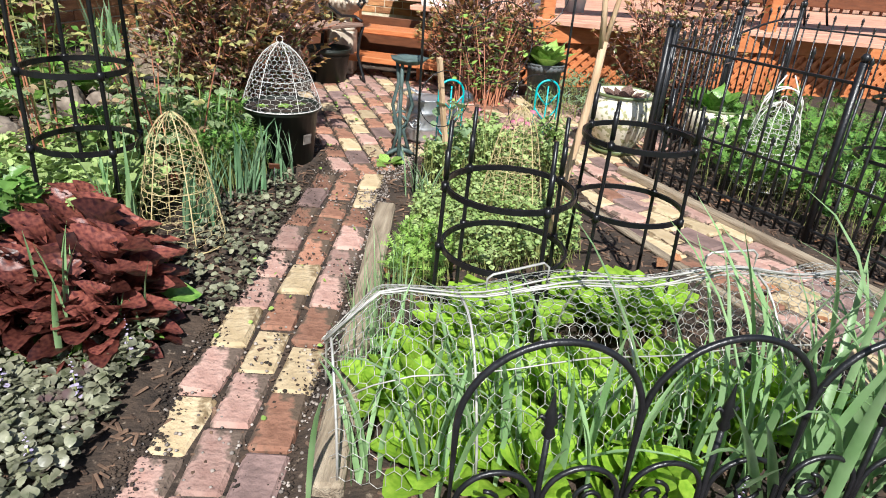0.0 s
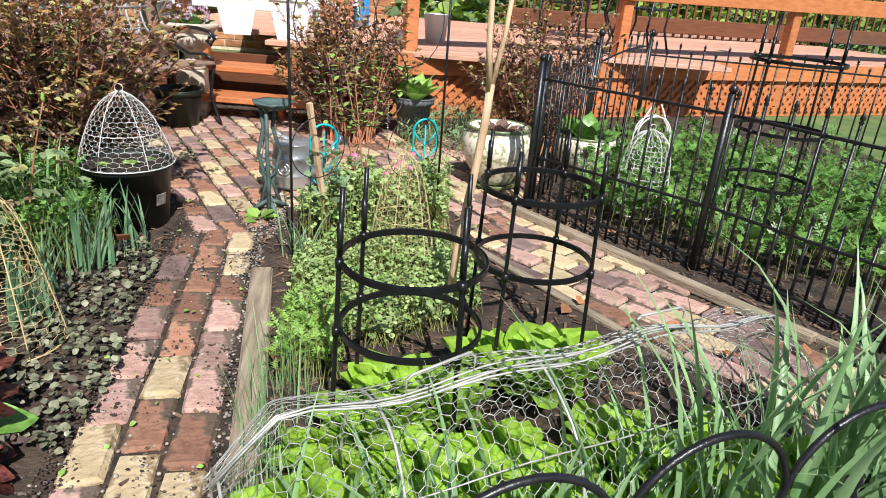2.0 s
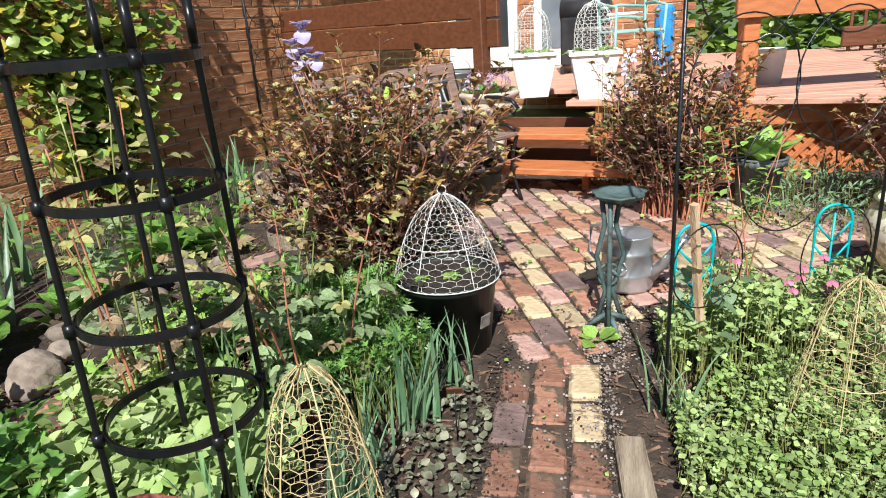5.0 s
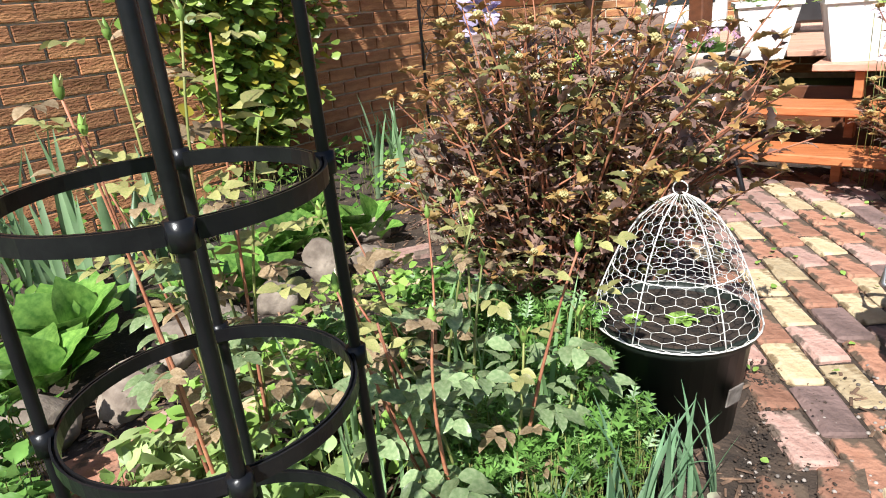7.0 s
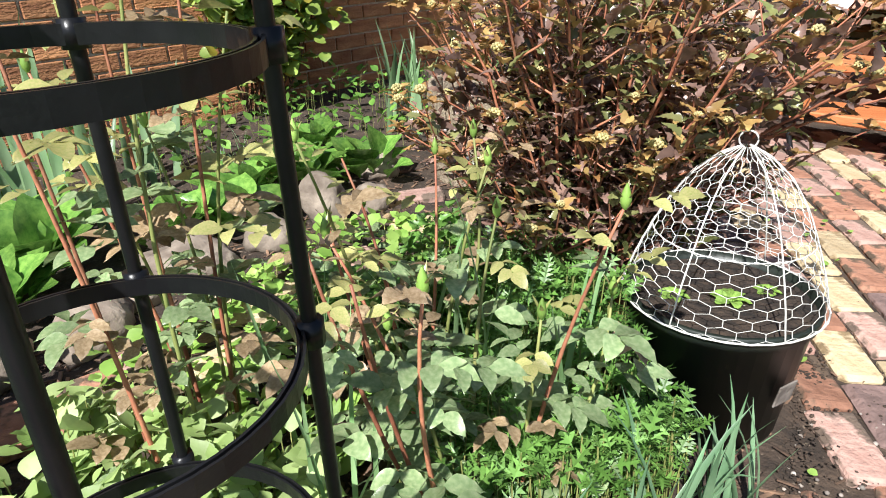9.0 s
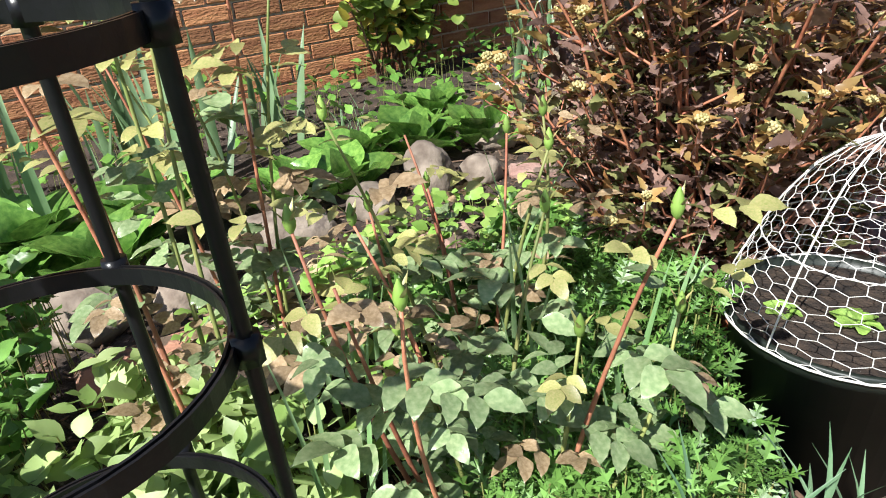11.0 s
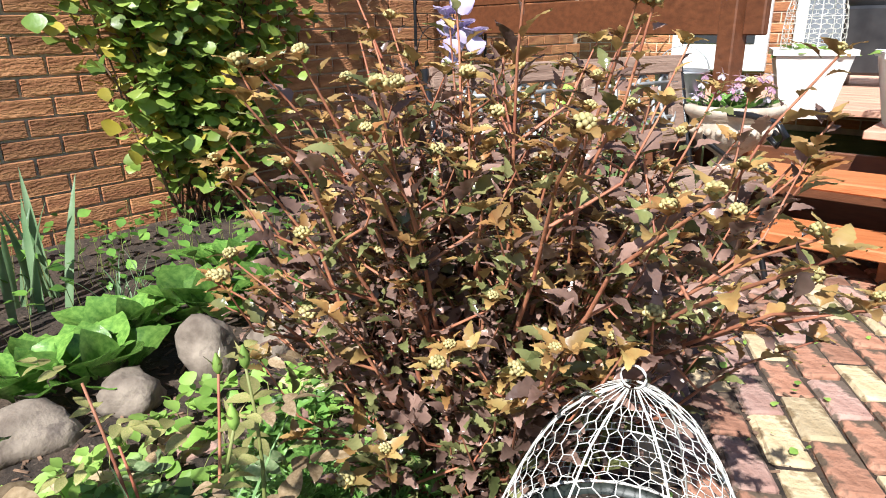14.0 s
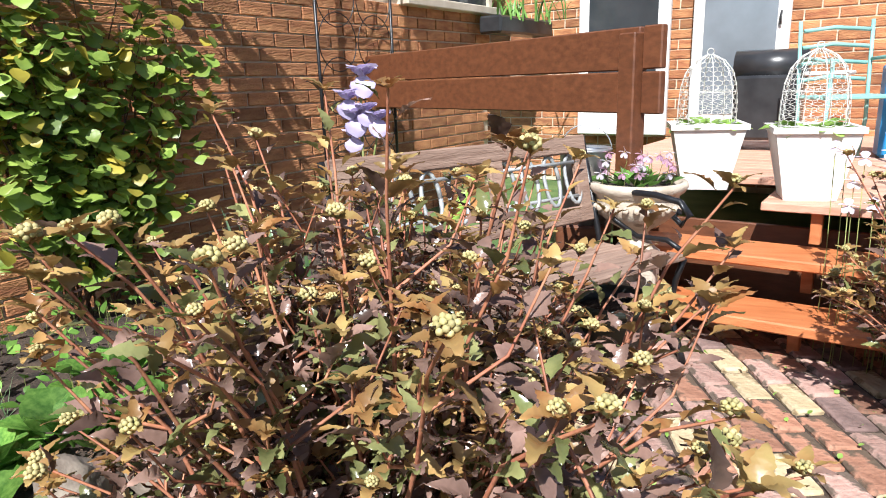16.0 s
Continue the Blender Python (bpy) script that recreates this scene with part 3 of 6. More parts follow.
# iron fence with pickets
def picket(parent, x, y, z0, z1, knob=True):
    p = part("picket", Geo().tube([(x, y, z0), (x, y, z1)], 0.0058, 6), IRON, parent)
    part("spear", Geo().lathe([(0.0055, 0.0), (0.0095, 0.006), (0.0055, 0.012), (0.0105, 0.02), (0.006, 0.034), (0.0, 0.046)], 8, (x, y, z1)), IRON, p)


def fence_panel(a, b, h, label, tall=True, n=None):
    a, b = Vector(a), Vector(b)
    L = (b - a).length
    f = thing("iron_fence", (a.x, a.y, 0), label, "fence", "iron fence panels", turn=math.degrees(math.atan2(b.y - a.y, b.x - a.x)))
    n = n or int(L / 0.056)
    for k in range(n):
        x = (k + 0.5) * L / n
        picket(f, x, 0, 0.0, h if k % 2 == 0 else (0.36 if tall else h - 0.05))
    for z in ((h - 0.06, 0.3, 0.07) if tall else (h - 0.06, 0.1)):
        part("rail", Geo().box((L / 2, 0, z), (L, 0.012, 0.012), b=0.002), IRON, f, smooth=False)
    for x in (0.0, L):
        post = part("post", Geo().tube([(x, 0, 0), (x, 0, h + 0.02)], 0.0155, 8), IRON, f)
        part("ball", Geo().lathe([(0.0, 0.018), (0.012, 0.022), (0.019, 0.036), (0.012, 0.05), (0.0, 0.056)], 12, (x, 0, h)), IRON, post)
    return f


F0, F1, F2, F3 = (0.925, 3.4, 0), (1.47, 2.66, 0), (1.85, 1.9, 0), (2.15, 1.15, 0)
fence_panel(F0, F1, 0.74, "black iron fence panel with spear-topped pickets along the brick walk")
fence_panel(F1, F2, 0.74, "black iron fence panel with alternating tall and short pickets")
fence_panel(F2, F3, 0.74, "black iron fence panel at the near end of the enclosure")
fence_panel((0.96, 3.43, 0), (1.62, 4.5, 0), 0.74, "black iron fence panel running back towards the deck", False, 12)
fence_panel((2.2, 4.95, 0), (3.9, 4.25, 0), 0.74, "black iron fence panel at the back of the enclosure", False, 22)
gate = thing("iron_arch_gate", (1.66, 4.55, 0), "black iron garden gate with a curved top", "gate", turn=36)
for k in range(8):
    x = 0.04 + k * 0.085
    picket(gate, x, 0, 0.05, 0.7 + 0.1 * math.sin(math.pi * k / 14))
part("top_rail", Geo().tube([(x, 0, 0.64 + 0.1 * math.sin(math.pi * x / 1.2)) for x in np.linspace(0, 0.66, 12)], 0.007, 6), IRON, gate)
part("bottom_rail", Geo().tube([(0, 0, 0.1), (0.66, 0, 0.1)], 0.007, 6), IRON, gate)
for x in (0, 0.66):
    part("post", Geo().tube([(x, 0, 0), (x, 0, 0.82)], 0.013, 8), IRON, gate)
    part("ball", Geo().lathe([(0.0, 0.8), (0.02, 0.82), (0.024, 0.838), (0.014, 0.856), (0.0, 0.86)], 12, (x, 0, 0)), IRON, gate)


# low scroll border edging in front
def spiral(c, r, a0, turns, n=18, sgn=1):
    out = []
    for t in np.linspace(0, 1, n):
        a = radians(a0) + sgn * t * turns * 2 * math.pi
        q = r * (1 - 0.72 * t)
        out.append((c[0] + q * math.cos(a), 0, c[1] + q * math.sin(a)))
    return out


def edging(at, turn, w=0.33, h=0.5):
    e = thing("border_edging", at, "low black wrought-iron border edging with arches and scrolls", "edging", "border edging panels", turn=turn)
    R = w / 2
    part("arch", Geo().tube([(-R, 0, 0)] + [(-R * math.cos(a), 0, h - R * 1.0 + R * math.sin(a)) for a in np.linspace(0, math.pi, 20)] + [(R, 0, 0)], 0.0065, 8), IRON, e)
    for s in (-1, 1):
        c = (s * R * 0.5, h * 0.3)
        part("inner_arch", Geo().tube([(c[0] - R * 0.45, 0, 0)] + [(c[0] - R * 0.45 * math.cos(a), 0, c[1] + R * 0.45 * math.sin(a)) for a in np.linspace(0, math.pi, 14)] + [(c[0] + R * 0.45, 0, 0)], 0.0055, 7), IRON, e)
        part("scroll", Geo().tube(spiral((c[0] + s * R * 0.12, c[1] - 0.005), 0.035, 90, 1.4, 22, s), 0.0045, 6), IRON, e)
        part("scroll", Geo().tube(spiral((c[0] + s * R * 0.12, c[1] - 0.085), 0.03, 90, 1.3, 20, -s), 0.0045, 6), IRON, e)
    sp = part("spear", Geo().tube([(0, 0, 0), (0, 0, h * 0.66)], 0.006, 8), IRON, e)
    part("spear_head", Geo().lathe([(0.006, h * 0.6), (0.013, h * 0.62), (0.008, h * 0.65), (0.014, h * 0.68), (0.006, h * 0.74), (0.0, h * 0.82)], 10), IRON, sp)
    for s in (-1, 1):
        part("barb", Geo().tube([(0, 0, h * 0.66), (s * 0.018, 0, h * 0.7), (s * 0.026, 0, h * 0.68)], [0.005, 0.004, 0.001], 6), IRON, sp)
    return e


EDGX = (0.215, 0.535, 0.85)
edging((0.205, 0.93, 0), 12)
edging((0.53, 1.0, 0), 12)
edging((0.85, 1.06, 0), 10)
edging((1.17, 1.11, 0), 10)

# chicken-wire tunnel over the lettuces
tun = thing("wire_tunnel", (0.0, 0.0, 0), "long chicken-wire tunnel cloche with galvanised hoops over lettuces", "tunnel cloche")
TA, TB = Vector((-0.24, 1.2, 0)), Vector((1.12, 1.62, 0))
td = (TB - TA).normalized()
tw = Vector((-td.y, td.x, 0))


def tsurf(u, v):
    a = math.pi * (0.04 + 0.92 * v)
    sag = 1 + 0.03 * math.sin(u * 21) + 0.02 * math.sin(v * 17 + u * 9)
    endr = 0.95 - 0.25 * max(0, abs(u - 0.5) - 0.42) / 0.08
    p = TA + td * (u * (TB - TA).length) + tw * (-0.24 * math.cos(a) * sag * endr)
    return (p.x, p.y, 0.4 * math.sin(a) * sag * endr)


part("mesh", hexnet(Geo(), 46, 28, tsurf, 0.0009), WIREG, tun)
for u in (0.0, 0.2, 0.45, 0.72, 1.0):
    part("hoop", Geo().tube([tsurf(u, v) for v in np.linspace(0, 1, 18)], 0.0035, 5), WIREG, tun)
for k in range(4):
    part("ridge_wire", Geo().tube([Vector(tsurf(u, 0.49 + 0.018 * math.sin(u * 7 + k * 1.7))) + Vector((0, 0, 0.004 * k)) for u in np.linspace(-0.01, 1.01, 26)], 0.0025, 5), WIREG, tun)
part("side_wire", Geo().tube([tsurf(u, 0.24) for u in np.linspace(0, 1, 20)], 0.002, 5), WIREG, tun)
for u in (0.24, 0.62):
    a, b = Vector(tsurf(u, 0.5)), Vector(tsurf(u + 0.1, 0.5))
    part("handle", Geo().tube([a, a + Vector((0, 0, 0.045)), a + Vector((0.012, 0.002, 0.055)), b + Vector((-0.012, 0, 0.055)), b + Vector((0, 0, 0.045)), b], 0.003, 6), WIREG, tun)

# arch trellis of thin iron with rings
tr = thing("arch_trellis", (-0.215, 2.755, 0), "thin black iron trellis with wire rings between two poles", "trellis", turn=33)
TW = 0.76
for x in (0, TW):
    part("pole", Geo().tube([(x, 0, -0.02), (x, 0, 1.45)], 0.0055, 7), IRON, tr)
part("crossbar", Geo().tube([(0, 0, 1.35), (TW, 0, 1.35)], 0.004, 6), IRON, tr)
for (x, z, r) in ((0.2, 0.92, 0.18), (0.55, 0.92, 0.18), (0.38, 0.68, 0.17), (0.2, 1.2, 0.17), (0.55, 1.2, 0.17), (0.12, 0.45, 0.12), (0.6, 0.4, 0.14)):
    part("ring", Geo().tube(arc((x, 0, z), r, 0, 360, 30), 0.0022, 5), IRON, tr)


# little teal trellises
def teal(at, turn, h=0.47):
    t = thing("mini_trellis", at, "small teal enamelled wire pot trellis with looped top", "trellis", "teal trellises", turn=turn)
    w = 0.06
    part("outline", Geo().tube([(-w, 0, 0), (-w, 0, h - w)] + [(-w * math.cos(a), 0, h - w + w * math.sin(a)) for a in np.linspace(0.1, math.pi - 0.1, 12)] + [(w, 0, h - w), (w, 0, 0)], 0.0055, 7), TEAL, t)
    part("spine", Geo().tube([(0, 0, 0), (0, 0, h - 0.03)], 0.004, 6), TEAL, t)
    for z in (0.12, 0.2, 0.28, 0.36):
        for s in (-1, 1):
            part("vein", Geo().tube([(0, 0, z - 0.03), (s * w * 0.55, 0, z + 0.005), (s * w, 0, z + 0.04)], 0.004, 6), TEAL, t)
    return t


teal((-0.1, 3.15, 0), 15)
teal((0.38, 3.4, 0), 12, 0.46)

# stakes
stk = thing("forked_branch_stake", (0.345, 2.31, 0), "peeled pale forked branch pushed into the bed", "stake")
part("stem", Geo().tube([(0, 0, -0.02), (0.02, 0.005, 0.25), (0.055, 0.0, 0.5), (0.075, 0.01, 0.66), (0.085, 0.01, 0.8)], [0.014, 0.0145, 0.014, 0.014, 0.013], 8), BARKWD, stk)
part("fork", Geo().tube([(0.082, 0.01, 0.77), (0.065, 0.0, 0.92), (0.05, -0.02, 1.25)], [0.012, 0.0095, 0.008], 8), BARKWD, stk)
part("fork", Geo().tube([(0.082, 0.01, 0.77), (0.115, 0.015, 0.95), (0.15, 0.02, 1.3)], [0.011, 0.008, 0.007], 8), BARKWD, stk)
st2 = thing("wooden_stake", (-0.065, 2.99, 0), "square sawn wooden stake leaning in the bed", "stake")
part("post", Geo().tube([(0, 0, -0.02), (-0.05, -0.05, 0.31), (-0.085, -0.11, 0.61)], 0.0135, 4), BARKWD, st2, smooth=False)

# bird table on scrolled legs
bt = thing("bird_table", (-0.36, 3.36, 0), "verdigris metal bird feeder on twisted stems with a shell tray", "bird feeder")
part("tray", Geo().lathe([(0.0, 0.49), (0.05, 0.49), (0.085, 0.51), (0.095, 0.522), (0.08, 0.518), (0.05, 0.505), (0.0, 0.5)], 20, (0.03, 0.0, 0.0), lambda t: 0.09 * np.sin(t * 7)), VERDI, bt)
for k, (dx, dy) in enumerate(((-0.03, 0.0), (0.035, 0.02), (0.0, -0.03))):
    part("stem", Geo().tube([(dx * 1.6, dy * 1.6, 0), (dx * 0.4, dy * 0.6, 0.14), (dx * 1.5, dy * 1.5, 0.28), (dx * 0.6, dy, 0.4), (dx, dy, 0.5)], 0.0095, 7), VERDI, bt)
for k in range(4):
    a = k * 1.57 + 0.4
    part("leaf_foot", Geo().tube([(0, 0, 0.05), (0.05 * math.cos(a), 0.05 * math.sin(a), 0.03), (0.09 * math.cos(a), 0.09 * math.sin(a), 0.006)], [0.01, 0.012, 0.004], 6), VERDI, bt)
part("scroll", Geo().tube(spiral((0.0, 0.2), 0.05, 60, 1.4, 20), 0.006, 6), VERDI, bt)

# watering can
can = thing("watering_can", (-0.275, 3.75, 0), "galvanised steel watering can with a ribbed body", "watering can", turn=-20)
part("body", Geo().lathe([(0.0, 0.005), (0.105, 0.005), (0.11, 0.02), (0.108, 0.07), (0.112, 0.075), (0.108, 0.082), (0.106, 0.16), (0.11, 0.166), (0.104, 0.175), (0.098, 0.235), (0.102, 0.243), (0.094, 0.244), (0.092, 0.18), (0.0, 0.17)], 32), GALV, can)
part("half_lid", Geo().lathe([(0.0, 0.25), (0.06, 0.248), (0.094, 0.243)], 32), GALV, can)
part("spout", Geo().tube([(0.1, 0, 0.06), (0.16, 0, 0.14), (0.25, 0, 0.27)], [0.026, 0.02, 0.014], 10), GALV, can)
part("rose_head", Geo().tube([(0.245, 0, 0.262), (0.275, 0, 0.295)], [0.016, 0.038], 14), GALV, can)
part("handle", Geo().tube([(-0.1, 0, 0.07), (-0.17, 0, 0.14), (-0.16, 0, 0.25), (-0.09, 0, 0.28), (-0.02, 0, 0.255)], 0.009, 8), GALV, can)
part("badge", Geo().tube(arc((0.0, -0.112, 0.12), 0.032, 0, 360, 20), 0.004, 5), GALV, can)
part("badge", Geo().tube(arc((0.0, -0.112, 0.12), 0.014, 0, 360, 14), 0.005, 5), GALV, can)


# pots
def round_pot(name, at, prof, material, label, soilz, rim=None, rimmat=None, ribs=0, seg=40):
    p = thing(name, at, label, "pot")
    part("body", Geo().lathe(prof, seg, wave=(lambda t: 0.02 * np.cos(t * ribs)) if ribs else None), material, p)
    part("soil", Geo().lathe([(rim[0] * 0.93, soilz), (0.0, soilz + 0.01)], 20), POTSOIL, p)
    if rim:
        part("rim", Geo().tube(arc((0, 0, rim[1]), rim[0], 0, 360, 40, "xy"), rim[2], 8), rimmat or material, p)
    return p


cp = round_pot("glazed_planter", (0.86, 3.86, 0), [(0.0, 0.025), (0.1, 0.025), (0.115, 0.05), (0.165, 0.12), (0.2, 0.2), (0.208, 0.26), (0.19, 0.3), (0.17, 0.325), (0.178, 0.34), (0.165, 0.345), (0.158, 0.3)], CREAM,
               "cream glazed planter with olive leaf pattern and green rim", 0.29, (0.175, 0.342, 0.009), OLIVE)
part("saucer", Geo().lathe([(0.0, 0.003), (0.13, 0.003), (0.155, 0.03), (0.148, 0.032), (0.125, 0.012), (0.0, 0.012)], 32), OLIVE, cp)
round_pot("ribbed_pot", (0.5, 5.0, 0), [(0.0, 0.0), (0.1, 0.0), (0.125, 0.24), (0.145, 0.245), (0.15, 0.29), (0.135, 0.29), (0.13, 0.24)], mat("grey_pot", (0.07, 0.08, 0.085), (0.13, 0.14, 0.145), 0.5, 8, vary=0.05), "grey ribbed plastic pot holding a leafy plant", 0.26, (0.148, 0.288, 0.007), None, 24, 96)
round_pot("black_pot", (-1.14, 5.13, 0), [(0.0, 0.0), (0.12, 0.0), (0.155, 0.22), (0.17, 0.225), (0.172, 0.25), (0.155, 0.25), (0.15, 0.2)], POTBLK, "black round pot under the bench", 0.2, (0.168, 0.248, 0.006))
round_pot("cream_bowl", (1.5, 4.15, 0), [(0.0, 0.0), (0.1, 0.0), (0.17, 0.1), (0.19, 0.2), (0.18, 0.25), (0.165, 0.25), (0.16, 0.2)], CREAM, "cream glazed bowl planter behind the fence", 0.2, (0.178, 0.25, 0.008), OLIVE)
urn = thing("garden_urn", (-1.11, 5.5, 0.0), "weathered stone pedestal urn planted with pansies", "urn")
part("plinth", Geo().box((0, 0, 0.17), (0.2, 0.2, 0.34), b=0.012), URNST, urn, smooth=False)
part("bowl", Geo().lathe([(0.0, 0.34), (0.1, 0.34), (0.105, 0.36), (0.085, 0.375), (0.06, 0.41), (0.052, 0.44), (0.062, 0.455), (0.12, 0.49), (0.165, 0.53), (0.182, 0.575), (0.172, 0.595), (0.176, 0.61), (0.196, 0.625), (0.208, 0.645), (0.205, 0.665), (0.185, 0.668), (0.165, 0.64)], 44, wave=None), URNST, urn)
for k in range(26):
    a = k * 2 * math.pi / 26
    part("gadroon", Geo().lathe([(0.0, -0.016), (0.012, -0.01), (0.015, 0.0), (0.012, 0.01), (0.0, 0.016)], 6, (0.185 * math.cos(a), 0.185 * math.sin(a), 0.565)), URNST, urn)
part("soil", Geo().lathe([(0.18, 0.645), (0.0, 0.66)], 20), POTSOIL, urn)


def planter(at, turn, label):
    p = thing("white_planter", at, label, "planter", "white planters", turn=turn)
    g = Geo()
    v = []
    for s, z in ((0.105, 0.0), (0.165, 0.3), (0.178, 0.3), (0.178, 0.325), (0.155, 0.325), (0.148, 0.28)):
        v += [(-s, -s, z), (s, -s, z), (s, s, z), (-s, s, z)]
    f = [(0, 3, 2, 1)]
    for i in range(5):
        for j in range(4):
            k = (j + 1) % 4
            f.append((i * 4 + j, i * 4 + k, (i + 1) * 4 + k, (i + 1) * 4 + j))
    part("body", g.add(v, f), WHITEPL, p, smooth=False)
    part("soil", Geo().box((0, 0, 0.27), (0.28, 0.28, 0.03)), POTSOIL, p, smooth=False)
    return p


for at, turn, lab in (((-0.87, 6.2, DZ), 8, "tapered white square planter with salad seedlings on the deck"), ((-0.42, 5.98, DZ), 4, "tapered white square planter standing near the deck edge")):
    planter(at, turn, lab)
    cloche((at[0], at[1], at[2] + 0.325), [(0.14, 0.0), (0.138, 0.1), (0.13, 0.18), (0.11, 0.25), (0.07, 0.3), (0.03, 0.322), (0.012, 0.33)], WIREW, "white wire cloche standing on a white planter", 18, 15, 8, 0.0013)
bk = thing("white_bucket", (0.82, 6.35, DZ), "white enamel bucket on the deck", "bucket")
part("body", Geo().lathe([(0.0, 0.0), (0.085, 0.0), (0.11, 0.24), (0.115, 0.245), (0.11, 0.25), (0.105, 0.24), (0.082, 0.01), (0.0, 0.01)], 28), FRAMEW, bk)
part("bail", Geo().tube(arc((0, 0, 0.24), 0.112, 15, 165, 14), 0.003, 5), GALV, bk)
jug = thing("white_jug", (0.5, 6.05, DZ), "white pitcher lying on the deck", "pitcher")
part("body", Geo().tube([(-0.16, -0.02, 0.05), (0.0, 0, 0.07), (0.1, 0.02, 0.07)], [0.02, 0.06, 0.065], 14), FRAMEW, jug)
gb = thing("steel_bucket", (-1.36, 5.62, 0), "tall galvanised bucket standing by the screen", "bucket")
part("body", Geo().lathe([(0.0, 0.45), (0.1, 0.45), (0.115, 0.78), (0.122, 0.785), (0.115, 0.795), (0.108, 0.78), (0.0, 0.7)], 28), GALV, gb)
part("stand", Geo().box((0, 0, 0.225), (0.22, 0.22, 0.45), b=0.01), BROWNWD, gb, smooth=False)
part("bail", Geo().tube(arc((0, 0, 0.78), 0.118, 0, 180, 14), 0.003, 5), GALV, gb)

# garden bench with cast ends
bench = thing("garden_bench", (-1.4, 4.77, 0), "weathered slatted garden bench with black cast-iron ends", "bench", turn=58)
BL = 1.2
for k in range(5):
    part("seat_slat", Geo().box((0, -0.2 + 0.085 * k, 0.43 - 0.006 * k), (BL, 0.072, 0.024), b=0.005), SEATWD, bench, smooth=False)
part("top_rail", Geo().box((0, 0.3, 0.83), (BL, 0.03, 0.075), pose(0, 0, 0, -12, 0, 0), 0.006), SEATWD, bench, smooth=False)
part("low_rail", Geo().box((0, 0.24, 0.54), (BL, 0.03, 0.07), pose(0, 0, 0, -12, 0, 0), 0.006), SEATWD, bench, smooth=False)
for s in (-1, 0, 1):
    part("back_stile", Geo().box((s * (BL / 2 - 0.04) if s else 0.1, 0.27, 0.685), (0.07, 0.028, 0.33), pose(0, 0, 0, -12, 0, 0), 0.005), SEATWD, bench, smooth=False)
CAST = mat("grey_casting", (0.3, 0.31, 0.31), (0.45, 0.46, 0.45), 0.5, 12, metal=0.3, bump=0.3, vary=0.05)
for c0 in (-0.27, 0.33):
    for k in range(4):
        x = c0 - 0.18 + k * 0.12
        part("casting", Geo().tube([(x + 0.04 * math.cos(a) , 0.27 + 0.06 * (math.sin(a) * 0.5), 0.69 + 0.1 * math.sin(a)) for a in np.linspace(0, 2 * math.pi, 18)], 0.009, 6), CAST, bench)
    for z in (0.62, 0.76):
        part("casting", Geo().tube([(c0 - 0.24, 0.265 + (z - 0.69) * 0.2, z), (c0 + 0.24, 0.265 + (z - 0.69) * 0.2, z)], 0.008, 6), CAST, bench)
for s in (-1, 1):
    x = s * (BL / 2 + 0.01)
    part("arm", Geo().tube([(x, 0.28, 0.66), (x, 0.15, 0.645), (x, -0.08, 0.65), (x, -0.19, 0.635), (x, -0.235, 0.59), (x, -0.2, 0.55), (x, -0.165, 0.575), (x, -0.19, 0.6)], 0.013, 8), IRON, bench)
    part("arm_brace", Geo().tube([(x, 0.18, 0.63), (x, 0.12, 0.52), (x, 0.0, 0.47), (x, -0.14, 0.48), (x, -0.21, 0.45)], 0.011, 8), IRON, bench)
    part("front_leg", Geo().tube([(x, -0.24, 0.0), (x, -0.23, 0.04), (x, -0.17, 0.2), (x, -0.19, 0.33), (x, -0.22, 0.42)], [0.016, 0.012, 0.011, 0.012, 0.013], 8), IRON, bench)
    part("back_leg", Geo().tube([(x, 0.34, 0.0), (x, 0.22, 0.22), (x, 0.2, 0.42), (x, 0.32, 0.86)], 0.013, 8), IRON, bench)
sh = thing("garden_tool", (-1.62, 4.3, 0.02), "garden tool with a bright green grip leaning on the bench", "garden tool")
part("shaft", Geo().tube([(-0.12, 0, 0.1), (0.06, 0.16, 0.62)], 0.013, 8), GREYWD, sh)
part("grip", Geo().tube([(0.06, 0.16, 0.62), (0.12, 0.215, 0.79)], 0.018, 10), GREENPL, sh)

# half barrel, stones, lamp
bar = thing("half_barrel", (-2.02, 4.38, 0), "grey weathered half barrel planter with metal hoop", "barrel")
for k in range(22):
    a = 2 * math.pi * k / 22
    part("stave", Geo().box((0.23 * math.cos(a), 0.23 * math.sin(a), 0.19), (0.022, 0.062, 0.4), pose(0, 0, 0, 0, 4, math.degrees(a)), 0.004), GREYWD, bar, smooth=False)
part("soil", Geo().lathe([(0.23, 0.33), (0.0, 0.35)], 20), POTSOIL, bar)
part("hoop", Geo().lathe([(0.236, 0.1), (0.243, 0.1), (0.246, 0.14), (0.238, 0.14)], 40), DARKMET, bar)


def field_stone(at, s, turn, seed, label):
    bm = bmesh.new()
    bmesh.ops.create_icosphere(bm, subdivisions=3, radius=1)
    for v in bm.verts:
        d = 1 + 0.34 * noise.noise(v.co * 1.2 + Vector((seed, 0, 0))) + 0.13 * noise.noise(v.co * 3 + Vector((0, seed, 0))) + 0.05 * noise.noise(v.co * 8 + Vector((0, 0, seed)))
        v.co = Vector((v.co.x * s[0], v.co.y * s[1], v.co.z * s[2])) * d
    me = bpy.data.meshes.new("stone")
    bm.to_mesh(me)
    bm.free()
    me.polygons.foreach_set("use_smooth", [True] * len(me.polygons))
    me.materials.append(STONE)
    ob = new("field_stone", me)
    ob.matrix_basis = pose(*at, 0, 0, turn)
    return tagged(ob, label, "stone", "edging stones")


